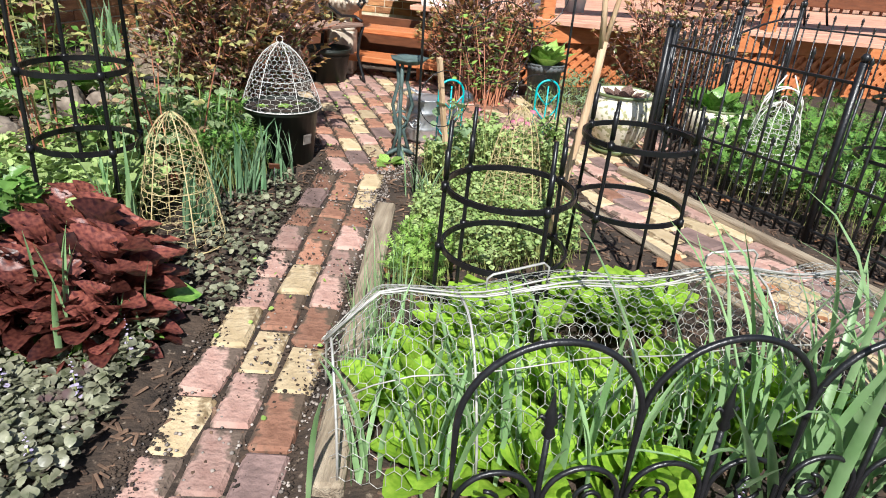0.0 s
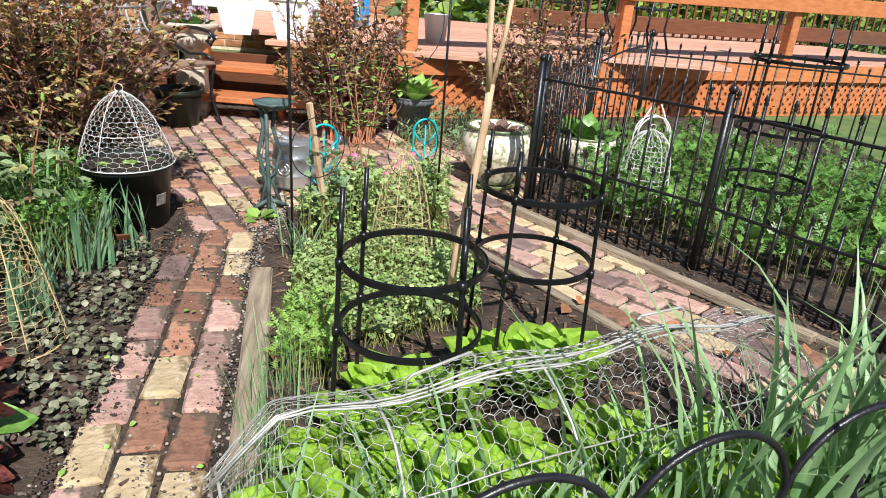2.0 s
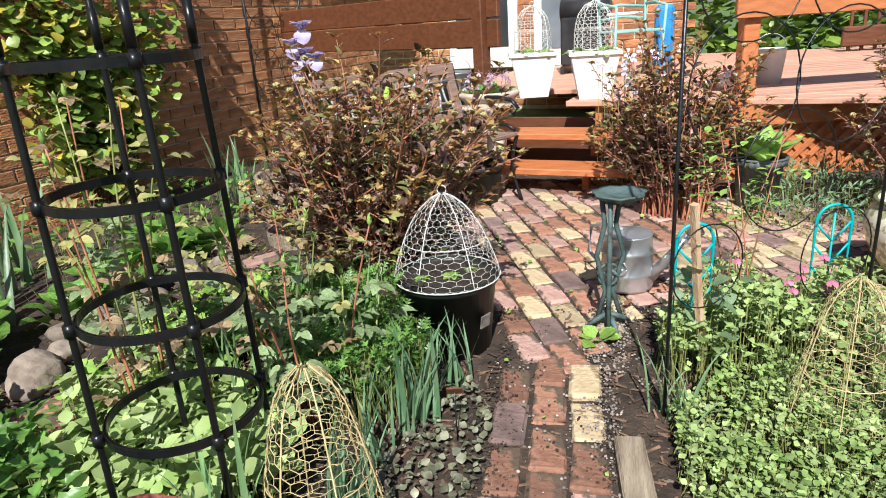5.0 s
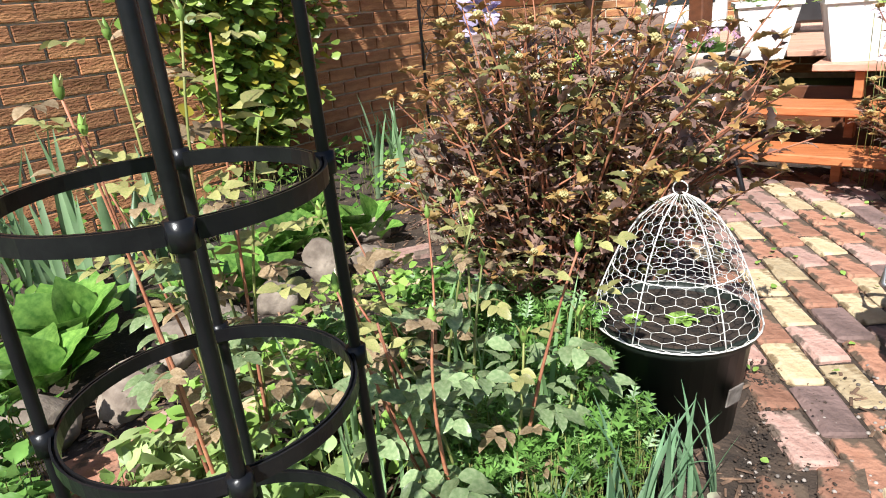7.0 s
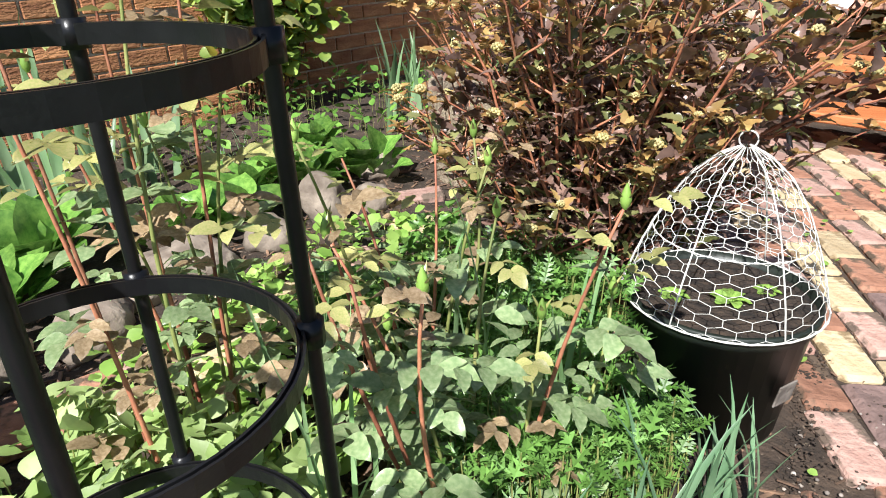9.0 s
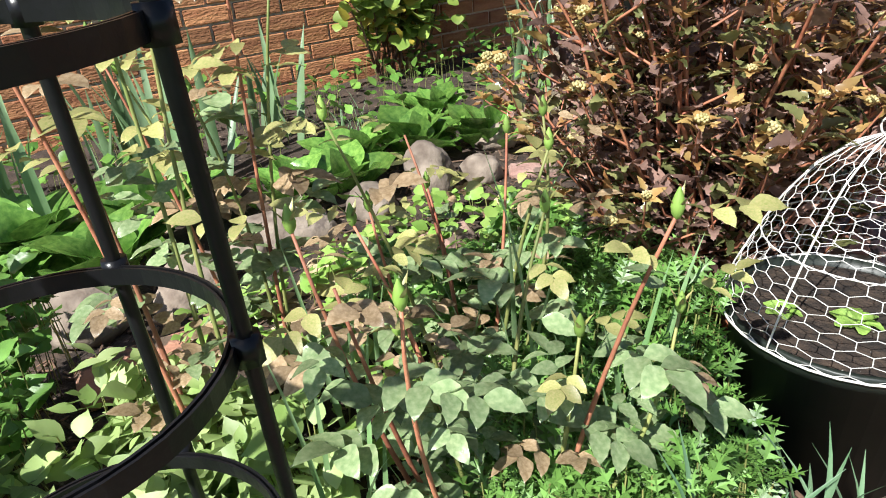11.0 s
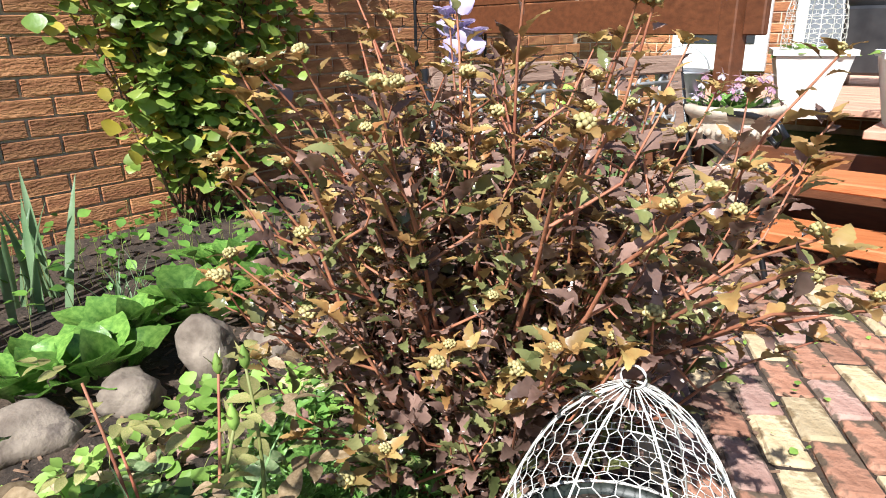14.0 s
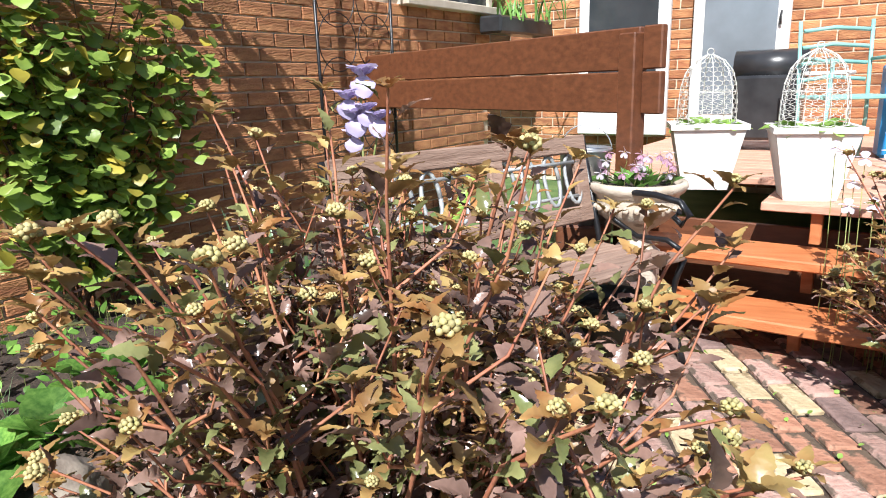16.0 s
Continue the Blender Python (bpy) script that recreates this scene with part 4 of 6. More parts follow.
for k, (x, y, z, sx, sy, sz, tn) in enumerate(((-2.29, 3.6, 0.08, 0.085, 0.075, 0.11, 10), (-2.43, 3.1, 0.03, 0.15, 0.1, 0.075, 60), (-2.22, 3.8, 0.04, 0.075, 0.07, 0.06, 70), (-2.33, 3.36, 0.045, 0.085, 0.075, 0.07, 20),
                                               (-2.42, 2.46, 0.05, 0.13, 0.1, 0.085, 70), (-2.4, 2.9, 0.02, 0.07, 0.06, 0.05, 80), (-2.34, 2.72, 0.04, 0.12, 0.085, 0.07, 100), (-2.5, 2.15, 0.05, 0.1, 0.12, 0.08, 0), (-2.42, 4.1, 0.05, 0.1, 0.09, 0.07, 15))):
    field_stone((x, y, z), (sx, sy, sz), tn, k * 3.1, ("rounded pale grey field stone edging the bed", "brownish angular field stone edging the bed", "small rounded field stone on the soil")[k % 3])
for k, (x, y, tn, sx, sy) in enumerate(((-2.05, 3.1, 20, 0.2, 0.1), (-2.0, 3.35, 60, 0.18, 0.11), (-1.95, 2.8, 75, 0.2, 0.1), (-2.12, 2.6, 100, 0.2, 0.1), (-1.98, 3.7, 15, 0.16, 0.1), (-2.1, 3.95, 40, 0.18, 0.1))):
    ob = new("paving_brick", Geo().box((0, 0, 0), (sx, sy, 0.04), b=0.01).mesh("paving_brick", BR_PINK if k % 2 else BR_YEL, False))
    ob.matrix_basis = pose(x, y, 0.012, 2, -3, tn)
    tagged(ob, "worn loose paving brick sunk in the soil", "brick", "loose bricks")
for x, y, tn, sx, sy in ((-2.05, 3.02, 35, 0.3, 0.17), (-2.12, 2.48, 70, 0.34, 0.2)):
    g = Geo().box((0, 0, 0), (sx, sy, 0.04), b=0.014)
    g.v[0][:, :2] *= 1 + 0.16 * np.sin(g.v[0][:, :1] * 19 + g.v[0][:, 1:2] * 31 + x)
    ob = new("flagstone", g.mesh("flagstone", BR_YEL if x > -2.1 else BR_RED, False))
    ob.matrix_basis = pose(x, y, 0.018, 1, 2, tn)
    tagged(ob, "flat broken flagstone lying on the soil", "flagstone", "flagstones")
sol = thing("solar_light", (-1.6, 3.55, 0), "small white path light leaning on a brown stake", "path light")
part("stake", Geo().tube([(0.1, 0.12, 0.0), (0.02, 0.04, 0.16)], 0.012, 8), VINEWD, sol)
part("lamp", Geo().lathe([(0.0, 0.1), (0.02, 0.105), (0.022, 0.14), (0.0, 0.15)], 14), FRAMEW, sol)
mk = thing("plant_marker", (-0.79, 2.58, 0), "small brown metal plant marker on a wire", "plant marker")
part("wire", Geo().tube([(0, 0, 0), (0, 0, 0.16)], 0.002, 5), IRON, mk)
part("plate", Geo().box((0, 0, 0.165), (0.045, 0.006, 0.03), pose(0, 0, 0, 30, 0, 10), 0.002), BROWNWD, mk, smooth=False)

# timbers round the middle bed
tm = tagged(new("timber_edging", Geo().box((-0.268, 1.82, 0.008), (0.08, 1.6, 0.055), pose(0, 0, 0, 0, 0, 3.8), 0.008).mesh("timber_edging", GREYWD, False)), "weathered split timber edging along the brick path", "timber", "timber edging")
for k, (a, b, w, h) in enumerate((((0.83, 3.45), (1.62, 2.06), 0.05, 0.04), ((0.9, 3.4), (1.7, 1.98), 0.03, 0.03), ((0.56, 2.9), (1.12, 1.8), 0.04, 0.02))):
    a, b = Vector((*a, 0)), Vector((*b, 0))
    d = b - a
    ob = new("timber_edging", Geo().box((0, 0, 0), (w, d.length, h), b=0.006).mesh("timber_edging", GREYWD, False))
    ob.matrix_basis = Matrix.Translation((a + b) / 2 + Vector((0, 0, h / 2 - 0.006))) @ pose(0, 0, 0, 0, 0, math.degrees(math.atan2(d.y, d.x)) - 90)
    tagged(ob, "weathered timber edging beside the brick walk", "timber", "timber edging")

# wall trellis, window and things near the house
wt = thing("wall_trellis", tuple(on_wall(6.55, 0, 0.12)), "black iron trellis with curved wires against the wall", "trellis", turn=90 - WANG)
for x in (0, 0.8):
    part("pole", Geo().tube([(x, 0, 0), (x, 0, 2.1)], 0.012, 7), IRON, wt)
for k in range(6):
    for x in (0.2, 0.6):
        part("ring", Geo().tube([(x + 0.19 * math.cos(a), 0, 0.5 + 0.3 * k + 0.2 * math.sin(a)) for a in np.linspace(0, 2 * math.pi, 20)], 0.004, 5), IRON, wt)
win = thing("window_1", tuple(on_wall(7.75, 1.75, 0)), "house window with a stone sill", "window", kind="structure", turn=90 - WANG)
part("window_sill", Geo().box((0.6, -0.04, 0.0), (1.5, 0.14, 0.07), b=0.008), STONESILL, win, smooth=False)
part("pane", Geo().box((0.6, -0.005, 0.55), (1.3, 0.012, 1.0), b=0.002), GLASS, win, smooth=False)
for x in (-0.04, 1.24):
    part("window_frame", Geo().box((x, -0.02, 0.55), (0.06, 0.05, 1.04), b=0.004), STONESILL, win, smooth=False)
fb = thing("hanging_trough", tuple(on_wall(8.75, 1.55, 0.2)), "dark trough of green foliage below the window", "window box", turn=90 - WANG)
part("trough", Geo().box((0.5, 0, 0.06), (1.1, 0.24, 0.16), b=0.02), DARKMET, fb, smooth=False)
TROUGH = fb
dr = thing("door_1", (-1.75, 9.4, 0.54), "white framed glass door of the house", "door", kind="structure", turn=-12)
part("frame", Geo().box((0, 0, 1.0), (0.9, 0.06, 2.0), b=0.01), FRAMEW, dr, smooth=False)
part("pane", Geo().box((0, -0.035, 1.05), (0.68, 0.012, 1.6), b=0.004), GLASS, dr, smooth=False)
dr2 = thing("door_2", (-0.72, 9.22, 0.54), "pale glazed door of the house with a white frame", "door", kind="structure", turn=-12)
part("frame", Geo().box((0, 0, 1.0), (0.8, 0.06, 2.0), b=0.01), FRAMEW, dr2, smooth=False)
part("pane", Geo().box((0, -0.035, 1.05), (0.6, 0.012, 1.7), b=0.004), mat("door_glass", (0.14, 0.16, 0.18), (0.22, 0.25, 0.28), 0.08, 2, bump=0.0, vary=0.0), dr2, smooth=False)
part("handle", Geo().tube([(0.33, -0.05, 0.95), (0.33, -0.08, 1.0), (0.33, -0.05, 1.06)], 0.01, 6), DARKMET, dr2)
bw = new("wall_house_2", Geo().box((0, 0, 0), (4.4, 0.25, 3.4), b=0.01).mesh("wall_house_2", MORTAR, False))
bw.matrix_basis = pose(-1.6, 9.7, 1.7, 0, 0, -12)
g = Geo()
for j in range(37):
    for i in range(17):
        g.box((-2.1 + (i + (0.5 if j % 2 else 0)) * 0.262, -0.126, -1.65 + (j + 0.5) * 0.092), (0.248, 0.02, 0.079), b=0.004)
tagged(part("brick_courses", g, WALLBR, bw, smooth=False), kind="stuff")
tagged(bw, "far brick wall of the house beyond the deck", "wall", kind="structure")
gr2 = thing("gas_grill", (-0.5, 8.1, DZ), "black gas grill on the deck", "grill", turn=-10)
part("cabinet", Geo().box((0, 0, 0.31), (0.44, 0.36, 0.46), b=0.02), DARKMET, gr2, smooth=False)
part("lid", Geo().tube([(-0.24, 0, 0.6), (0.24, 0, 0.6)], 0.12, 16), DARKMET, gr2)
part("side_shelf", Geo().box((0.38, 0, 0.54), (0.3, 0.36, 0.03), b=0.008), FRAMEW, gr2, smooth=False)
for x in (-0.2, 0.2):
    part("leg", Geo().box((x, 0, 0.04), (0.04, 0.36, 0.08)), DARKMET, gr2, smooth=False)


def chair(at, turn, material, label):
    c = thing("patio_chair", at, label, "chair", "patio chairs", turn=turn)
    for k in range(5):
        part("seat_slat", Geo().box((0, -0.16 + 0.08 * k, 0.4), (0.44, 0.06, 0.02), b=0.004), material, c, smooth=False)
    for k in range(4):
        part("back_slat", Geo().tube([(-0.2, 0.22, 0.5 + 0.1 * k), (0, 0.26, 0.52 + 0.1 * k), (0.2, 0.22, 0.5 + 0.1 * k)], 0.014, 6), material, c)
    for sx in (-1, 1):
        part("leg", Geo().tube([(sx * 0.23, -0.22, 0), (sx * 0.21, -0.16, 0.2), (sx * 0.22, -0.2, 0.6)], 0.012, 7), material, c)
        part("leg", Geo().tube([(sx * 0.23, 0.26, 0), (sx * 0.21, 0.18, 0.25), (sx * 0.22, 0.24, 0.86)], 0.012, 7), material, c)
        part("arm", Geo().tube([(sx * 0.22, -0.2, 0.6), (sx * 0.23, 0.05, 0.63), (sx * 0.22, 0.22, 0.62)], 0.012, 7), material, c)
    return c


TEALP = mat("pale_teal_paint", (0.2, 0.42, 0.38), (0.3, 0.52, 0.47), 0.5, 9, vary=0.05)
chair((-0.1, 7.3, DZ), 20, TEALP, "pale teal metal patio chair on the deck")
chair((2.3, 7.3, DZ), -30, IRON, "black wrought-iron patio chair on the deck")
chair((3.1, 7.1, DZ), 40, IRON, "black wrought-iron patio chair beside the rail")
tb = thing("patio_table", (2.85, 7.9, DZ), "black wrought-iron patio table", "table")
part("tabletop", Geo().lathe([(0.0, 0.7), (0.45, 0.7), (0.46, 0.715), (0.45, 0.73), (0.0, 0.73)], 32), IRON, tb)
for k in range(4):
    a = k * 1.57 + 0.5
    part("leg", Geo().tube([(0.38 * math.cos(a), 0.38 * math.sin(a), 0), (0.2 * math.cos(a), 0.2 * math.sin(a), 0.3), (0.32 * math.cos(a), 0.32 * math.sin(a), 0.7)], 0.012, 7), IRON, tb)
bb = thing("blue_box", (0.2, 7.6, DZ), "blue plastic storage box", "box")
part("body", Geo().box((0, 0, 0.3), (0.16, 0.2, 0.6), b=0.03), BLUE, bb, smooth=False)
pool = tagged(new("pool_water", Geo().box((9.5, 9.5, 0.1), (5, 4, 0.3), b=0.05).mesh("pool_water", mat("pool_blue", (0.05, 0.45, 0.6), (0.1, 0.55, 0.68), 0.2, 3, vary=0.0), False)), "blue swimming pool beyond the deck", "pool", kind="structure")
bd = Geo()
for k in range(60):
    bd.box((2.2 + 0.13 * k, 9.0 + 0.01 * k, 0.95), (0.03, 0.03, 0.9), b=0.003)
bd.box((6.0, 9.25, 0.7), (7.8, 0.05, 0.2), pose(0, 0, 0, 0, 0, 4.4), b=0.01)
tagged(new("far_railing", bd.mesh("far_railing", BROWNWD, False)), "far brown baluster railing of the deck", "railing", kind="structure")


# ---- plants ----
def leaf_shape(widths, fold=0.25, droop=0.15, wave=0.0, cols=3, freq=2.1, curl=0.0):
    """A leaf along +y, one long: half widths from base to tip, folded along its rib, rippled at its edges."""
    n = len(widths)
    v, f = [], []
    for i, w in enumerate(widths):
        s = i / (n - 1)
        for c in np.linspace(-1, 1, cols):
            rip = wave * math.sin(i * freq + (1.3 if c > 0 else 0)) * abs(c) ** 1.5
            v.append((w * c, s - 0.08 * abs(c) * s, -droop * s * s + fold * w * abs(c) ** 1.3 + rip - curl * s ** 4))
    for i in range(n - 1):
        for j in range(cols - 1):
            a, b = cols * i + j, cols * (i + 1) + j
            f.append((a, a + 1, b + 1, b))
    return np.array(v), f


OVATE = leaf_shape((0.02, 0.2, 0.31, 0.34, 0.28, 0.15, 0.0), 0.22, 0.12)
LOBED = leaf_shape((0.02, 0.2, 0.36, 0.38, 0.24, 0.27, 0.17, 0.1, 0.0), 0.5, 0.3, 0.045, 5, 2.4)
NARROW = leaf_shape((0.02, 0.1, 0.13, 0.09, 0.0), 0.3, 0.1)
SPOON = leaf_shape((0.06, 0.07, 0.13, 0.22, 0.31, 0.36, 0.36, 0.3, 0.15), 0.45, 0.3, 0.035, 7, 1.9, 0.12)
ROUND = leaf_shape((0.06, 0.3, 0.44, 0.47, 0.36, 0.1), 0.2, 0.2, 0.03)
BROAD = leaf_shape((0.05, 0.06, 0.26, 0.39, 0.45, 0.46, 0.42, 0.32, 0.12), 0.4, 0.25, 0.03, 7, 1.7, 0.15)
FRILL = leaf_shape((0.07, 0.14, 0.24, 0.36, 0.46, 0.52, 0.55, 0.52, 0.44, 0.3), 0.75, 0.5, 0.16, 9, 2.3, 0.35)
FERN = (np.concatenate([leaf_shape((0.0, 0.05, 0.04, 0.0), 0.2, 0.1)[0]] + [
    np.array([(s * 0.02, y, 0), (s * (0.3 - 0.2 * y), y + 0.16, 0.02), (s * 0.03, y + 0.15, 0.01)]) for y in (0.15, 0.33, 0.5, 0.66) for s in (-1, 1)]),
    leaf_shape((0.0, 0.05, 0.04, 0.0))[1] + [(12 + 3 * k, 13 + 3 * k, 14 + 3 * k) for k in range(8)])
PETAL = leaf_shape((0.1, 0.35, 0.45, 0.3), 0.15, 0.35)
RUFFLE = leaf_shape((0.08, 0.22, 0.36, 0.46, 0.48, 0.4, 0.2), 0.3, 0.4, 0.08, 5, 2.0, 0.15)
NINELEAF = leaf_shape((0.015, 0.04, 0.14, 0.25, 0.33, 0.27, 0.21, 0.26, 0.2, 0.19, 0.12, 0.1, 0.0), 0.4, 0.25, 0.03, 3, 2.6, 0.1)
ROSELET = leaf_shape((0.03, 0.15, 0.24, 0.29, 0.28, 0.27, 0.22, 0.19, 0.1, 0.0), 0.3, 0.2, 0.012, 3, 3.1, 0.05)


def orient(p, d, size, wide=1.0, spin=0.0):
    y = Vector(d).normalized()
    up = Vector((0, 0, 1)) if abs(y.z) < 0.95 else Vector((1, 0, 0))
    x = y.cross(up).normalized()
    z = x.cross(y)
    if spin:
        c, s = math.cos(spin), math.sin(spin)
        x, z = x * c + z * s, z * c - x * s
    m = Matrix((x, y, z)).transposed().to_4x4()
    m.translation = p
    return m @ Matrix.Diagonal((size * wide, size, size, 1))


def away(a, lift):
    return Vector((math.cos(a), math.sin(a), lift))


def blade(g, base, d, length, width, bend, n=7):
    """A strap leaf that rises, then bows over along d."""
    d = Vector((d[0], d[1], 0))
    side = Vector((-d.y, d.x, 0)).normalized()
    v, f = [], []
    p, ang = Vector(base), 0.0
    lean = d.length
    dn = d.normalized() if lean > 0 else Vector((1, 0, 0))
    for i in range(n + 1):
        s = i / n
        w = width * (0.75 + 0.5 * s if s < 0.3 else 0.9 * (1 - ((s - 0.3) / 0.7) ** 2) + 0.02) * 0.5
        up = Vector((0, 0, 1)) * math.cos(ang) + dn * math.sin(ang)
        nrm = Vector((0, 0, 1)) * -math.sin(ang) + dn * math.cos(ang)
        v += [p - side * w - nrm * w * 0.35, p, p + side * w - nrm * w * 0.35]
        ang = lean + bend * s * s
        p = p + (Vector((0, 0, 1)) * math.cos(ang) + dn * math.sin(ang)) * (length / n)
    for i in range(n):
        a, b = 3 * i, 3 * i + 3
        f += [(a, a + 1, b + 1, b), (a + 1, a + 2, b + 2, b + 1)]
    return g.add([tuple(q) for q in v], f)


def clump(name, at, count, spread, length, width, bend, material, label, category, r, group="", lean=0.25, stretch=(1, 1), turn=0.0):
    t = thing(name, at, label, category, group, turn=turn)
    for k in range(count):
        x, y = r.gauss(0, spread) * stretch[0], r.gauss(0, spread) * stretch[1]
        a = r.uniform(0, 6.28)
        ln = abs(r.gauss(0, lean))
        part("leaf", blade(Geo(), (x, y, -0.01), (math.cos(a) * ln, math.sin(a) * ln), length * r.uniform(0.6, 1.12), width * r.uniform(0.7, 1.2), bend * r.uniform(0.1, 1.3)), material, t)
    return t


def shrub(name, at, stems, spread, height, label, r, leaf=0.06, lean=(0, 0), buds=True, base=0.2, nodes=24, shoots=3, foot=0.12, arms=()):
    """Arching red canes from one foot, with side shoots; lobed leaves at every node, pale tips, round bud heads."""
    t = thing(name, at, label, "shrub", "ninebark shrubs")
    lv, gl, tips, heads = [], [], [], []

    def dress(pts, n, s0, size, top):
        m = len(pts) - 1
        for j in range(n):
            s = s0 + (1 - s0) * (j + r.random() * 0.8) / n
            i = min(m - 1, int(s * m))
            p = pts[i].lerp(pts[i + 1], min(1.0, s * m - i))
            d = (pts[i + 1] - pts[i]).normalized()
            aa = j * 2.39 + r.uniform(-0.6, 0.6)
            out = Vector((math.cos(aa), math.sin(aa), 0)) * r.uniform(0.5, 1.1) + d * r.uniform(0.4, 1.4) + Vector((0, 0, r.uniform(-0.3, 0.6)))
            young = top and s > 0.75 and r.random() < 0.45
            k = size * r.uniform(0.55, 1.2) * (0.7 if s > 0.9 else 1.0)
            o = p + out.normalized() * 0.016
            (tips if young else gl if r.random() < 0.3 else lv).append(orient(o, out, k, r.uniform(0.62, 0.95), r.uniform(-0.8, 0.8)))

    for k in range(stems + len(arms)):
        a, q = r.uniform(0, 6.28), math.sqrt(r.random())
        b0 = Vector((base * q * math.cos(a), base * q * math.sin(a), 0))
        tall = r.random() < 0.36
        h = height * ((r.uniform(0.9, 1.08) if tall else r.uniform(0.55, 0.9)) - 0.2 * q * q)
        end = Vector((spread[0] * q * math.cos(a) + lean[0], spread[1] * q * math.sin(a) + lean[1], h))
        if k >= stems:
            end, h = Vector(arms[k - stems]), 0
        mid = b0.lerp(end, 0.45) + Vector((-0.12 * math.cos(a) * q, -0.12 * math.sin(a) * q, 0.08 if h else 0.26))
        pts = []
        for s in np.linspace(0, 1, 9):
            p = b0 * (1 - s) ** 2 + mid * 2 * s * (1 - s) + end * s * s
            pts.append(p + Vector((r.gauss(0, 0.007), r.gauss(0, 0.007), 0)))
        part("branch", Geo().tube([tuple(p) for p in pts], list(np.linspace(0.0062, 0.0018, 9)), 5, False), REDSTEM, t)
        dress(pts, nodes, foot, leaf, True)
        ends = [pts[-1]]
        for j in range(shoots):
            i = r.randrange(2, 7)
            p = pts[i]
            aa = r.uniform(0, 6.28)
            L = r.uniform(0.1, 0.22)
            sp = [p, p + Vector((math.cos(aa) * L * 0.5, math.sin(aa) * L * 0.5, L * 0.3)), p + Vector((math.cos(aa) * L * 0.75, math.sin(aa) * L * 0.75, L * 0.8))]
            part("twig", Geo().tube([tuple(x) for x in sp], [0.003, 0.0022, 0.0014], 4, False), REDSTEM, t)
            dress(sp, 7, 0.25, leaf * 0.95, i > 4)
            if i > 4:
                ends.append(sp[-1])
        for e in ends:
            for j in range(5):
                tips.append(orient(e, away(j * 1.26 + r.uniform(-0.4, 0.4), r.uniform(0.3, 1.6)), leaf * r.uniform(0.45, 0.85), 0.85, r.uniform(-0.5, 0.5)))
            if buds and r.random() < 0.42:
                heads.append(e + Vector((0, 0, 0.012)))
    tagged(part("leaves", Geo().scatter(NINELEAF, lv), NINE, t, "dark bronze-purple lobed leaves"), kind="stuff")
    tagged(part("green_leaves", Geo().scatter(NINELEAF, gl), NINEGR, t, "olive green lobed leaves"), kind="stuff")
    tagged(part("young_leaves", Geo().scatter(NINELEAF, tips), NINETIP, t, "coppery yellow young leaves"), kind="stuff")
    ball = Geo().lathe([(0.0, -1), (0.8, -0.6), (1, 0), (0.8, 0.6), (0, 1)], 6)
    tmpl = (np.concatenate(ball.v), ball.f)
    for c in heads:
        k, bd = r.uniform(0.7, 1.25), []
        for j in range(20):
            z = 1 - 1.5 * (j + 0.5) / 20
            w = math.sqrt(1 - z * z)
            bd.append(Matrix.Translation(c + Vector((w * math.cos(j * 2.4), w * math.sin(j * 2.4), z * 0.75)) * 0.0095 * k) @ Matrix.Diagonal((0.0034 * k, 0.0034 * k, 0.0034 * k, 1)))
        part("bud", Geo().scatter(tmpl, bd), BUDY, t, "round cluster of cream buds")
    return t


r1 = random.Random(11)
shrub("ninebark_shrub", (-1.27, 3.46, 0), 112, (0.56, 0.46), 1.06, "large dark-leaved ninebark shrub in bud beside the patio", r1, 0.056, (0.0, 0.0), base=0.17, nodes=34, shoots=5, foot=0.1,
      arms=((0.54, -0.38, 0.8), (0.52, -0.2, 0.76), (0.42, -0.38, 0.84), (0.3, -0.4, 0.9), (-0.16, -0.38, 0.95), (0.02, -0.44, 0.86), (0.58, -0.28, 0.72), (0.6, -0.12, 0.66)))
shrub("ninebark_shrub", (0.04, 4.86, 0), 70, (0.52, 0.38), 1.05, "dark-leaved ninebark shrub beside the deck steps", r1, 0.058, base=0.18, nodes=30)
shrub("ninebark_shrub", (1.32, 4.75, 0), 58, (0.56, 0.4), 1.06, "airy bronze ninebark shrub behind the glazed planter", r1, 0.05, base=0.18, nodes=28)

# climber on the house wall
vn = thing("wall_climber", tuple(on_wall(4.77, 0, 0.1)), "leafy climbing shrub trained up the brick wall, some leaves yellowing", "climber", turn=90 - WANG)
lv, yl = [], []
for k in range(32):
    x1 = r1.uniform(-0.85, 0.8)
    h = r1.uniform(1.2, 2.3)
    pts = [(0.2 * math.sin(k) * 0.6, r1.uniform(-0.08, 0.02), 0)] + [(x1 * s + 0.15 * math.sin(k) * (1 - s) + r1.gauss(0, 0.02), -0.05 - 0.12 * r1.random(), h * s) for s in np.linspace(0.12, 1, 8)]
    part("stem", Geo().tube(pts, list(np.linspace(0.007, 0.002, 9)), 4, False), VINEWD, vn)
    for j in range(70):
        s = r1.uniform(0.2, 1)
        i = min(7, int(s * 8))
        p = Vector(pts[i]).lerp(Vector(pts[i + 1]), s * 8 - i) + Vector((r1.gauss(0, 0.1), r1.gauss(-0.02, 0.06), r1.gauss(0, 0.04)))
        (yl if r1.random() < 0.2 else lv).append(orient(p, Vector((r1.gauss(-0.2, 0.6), -0.7, r1.gauss(-0.25, 0.4))), r1.uniform(0.045, 0.095), 1.15, r1.uniform(-0.7, 0.7)))
tagged(part("leaves", Geo().scatter(ROUND, lv), VINE, vn), kind="stuff")
tagged(part("yellow_leaves", Geo().scatter(ROUND, yl), VINEY, vn, "yellowing leaves"), kind="stuff")


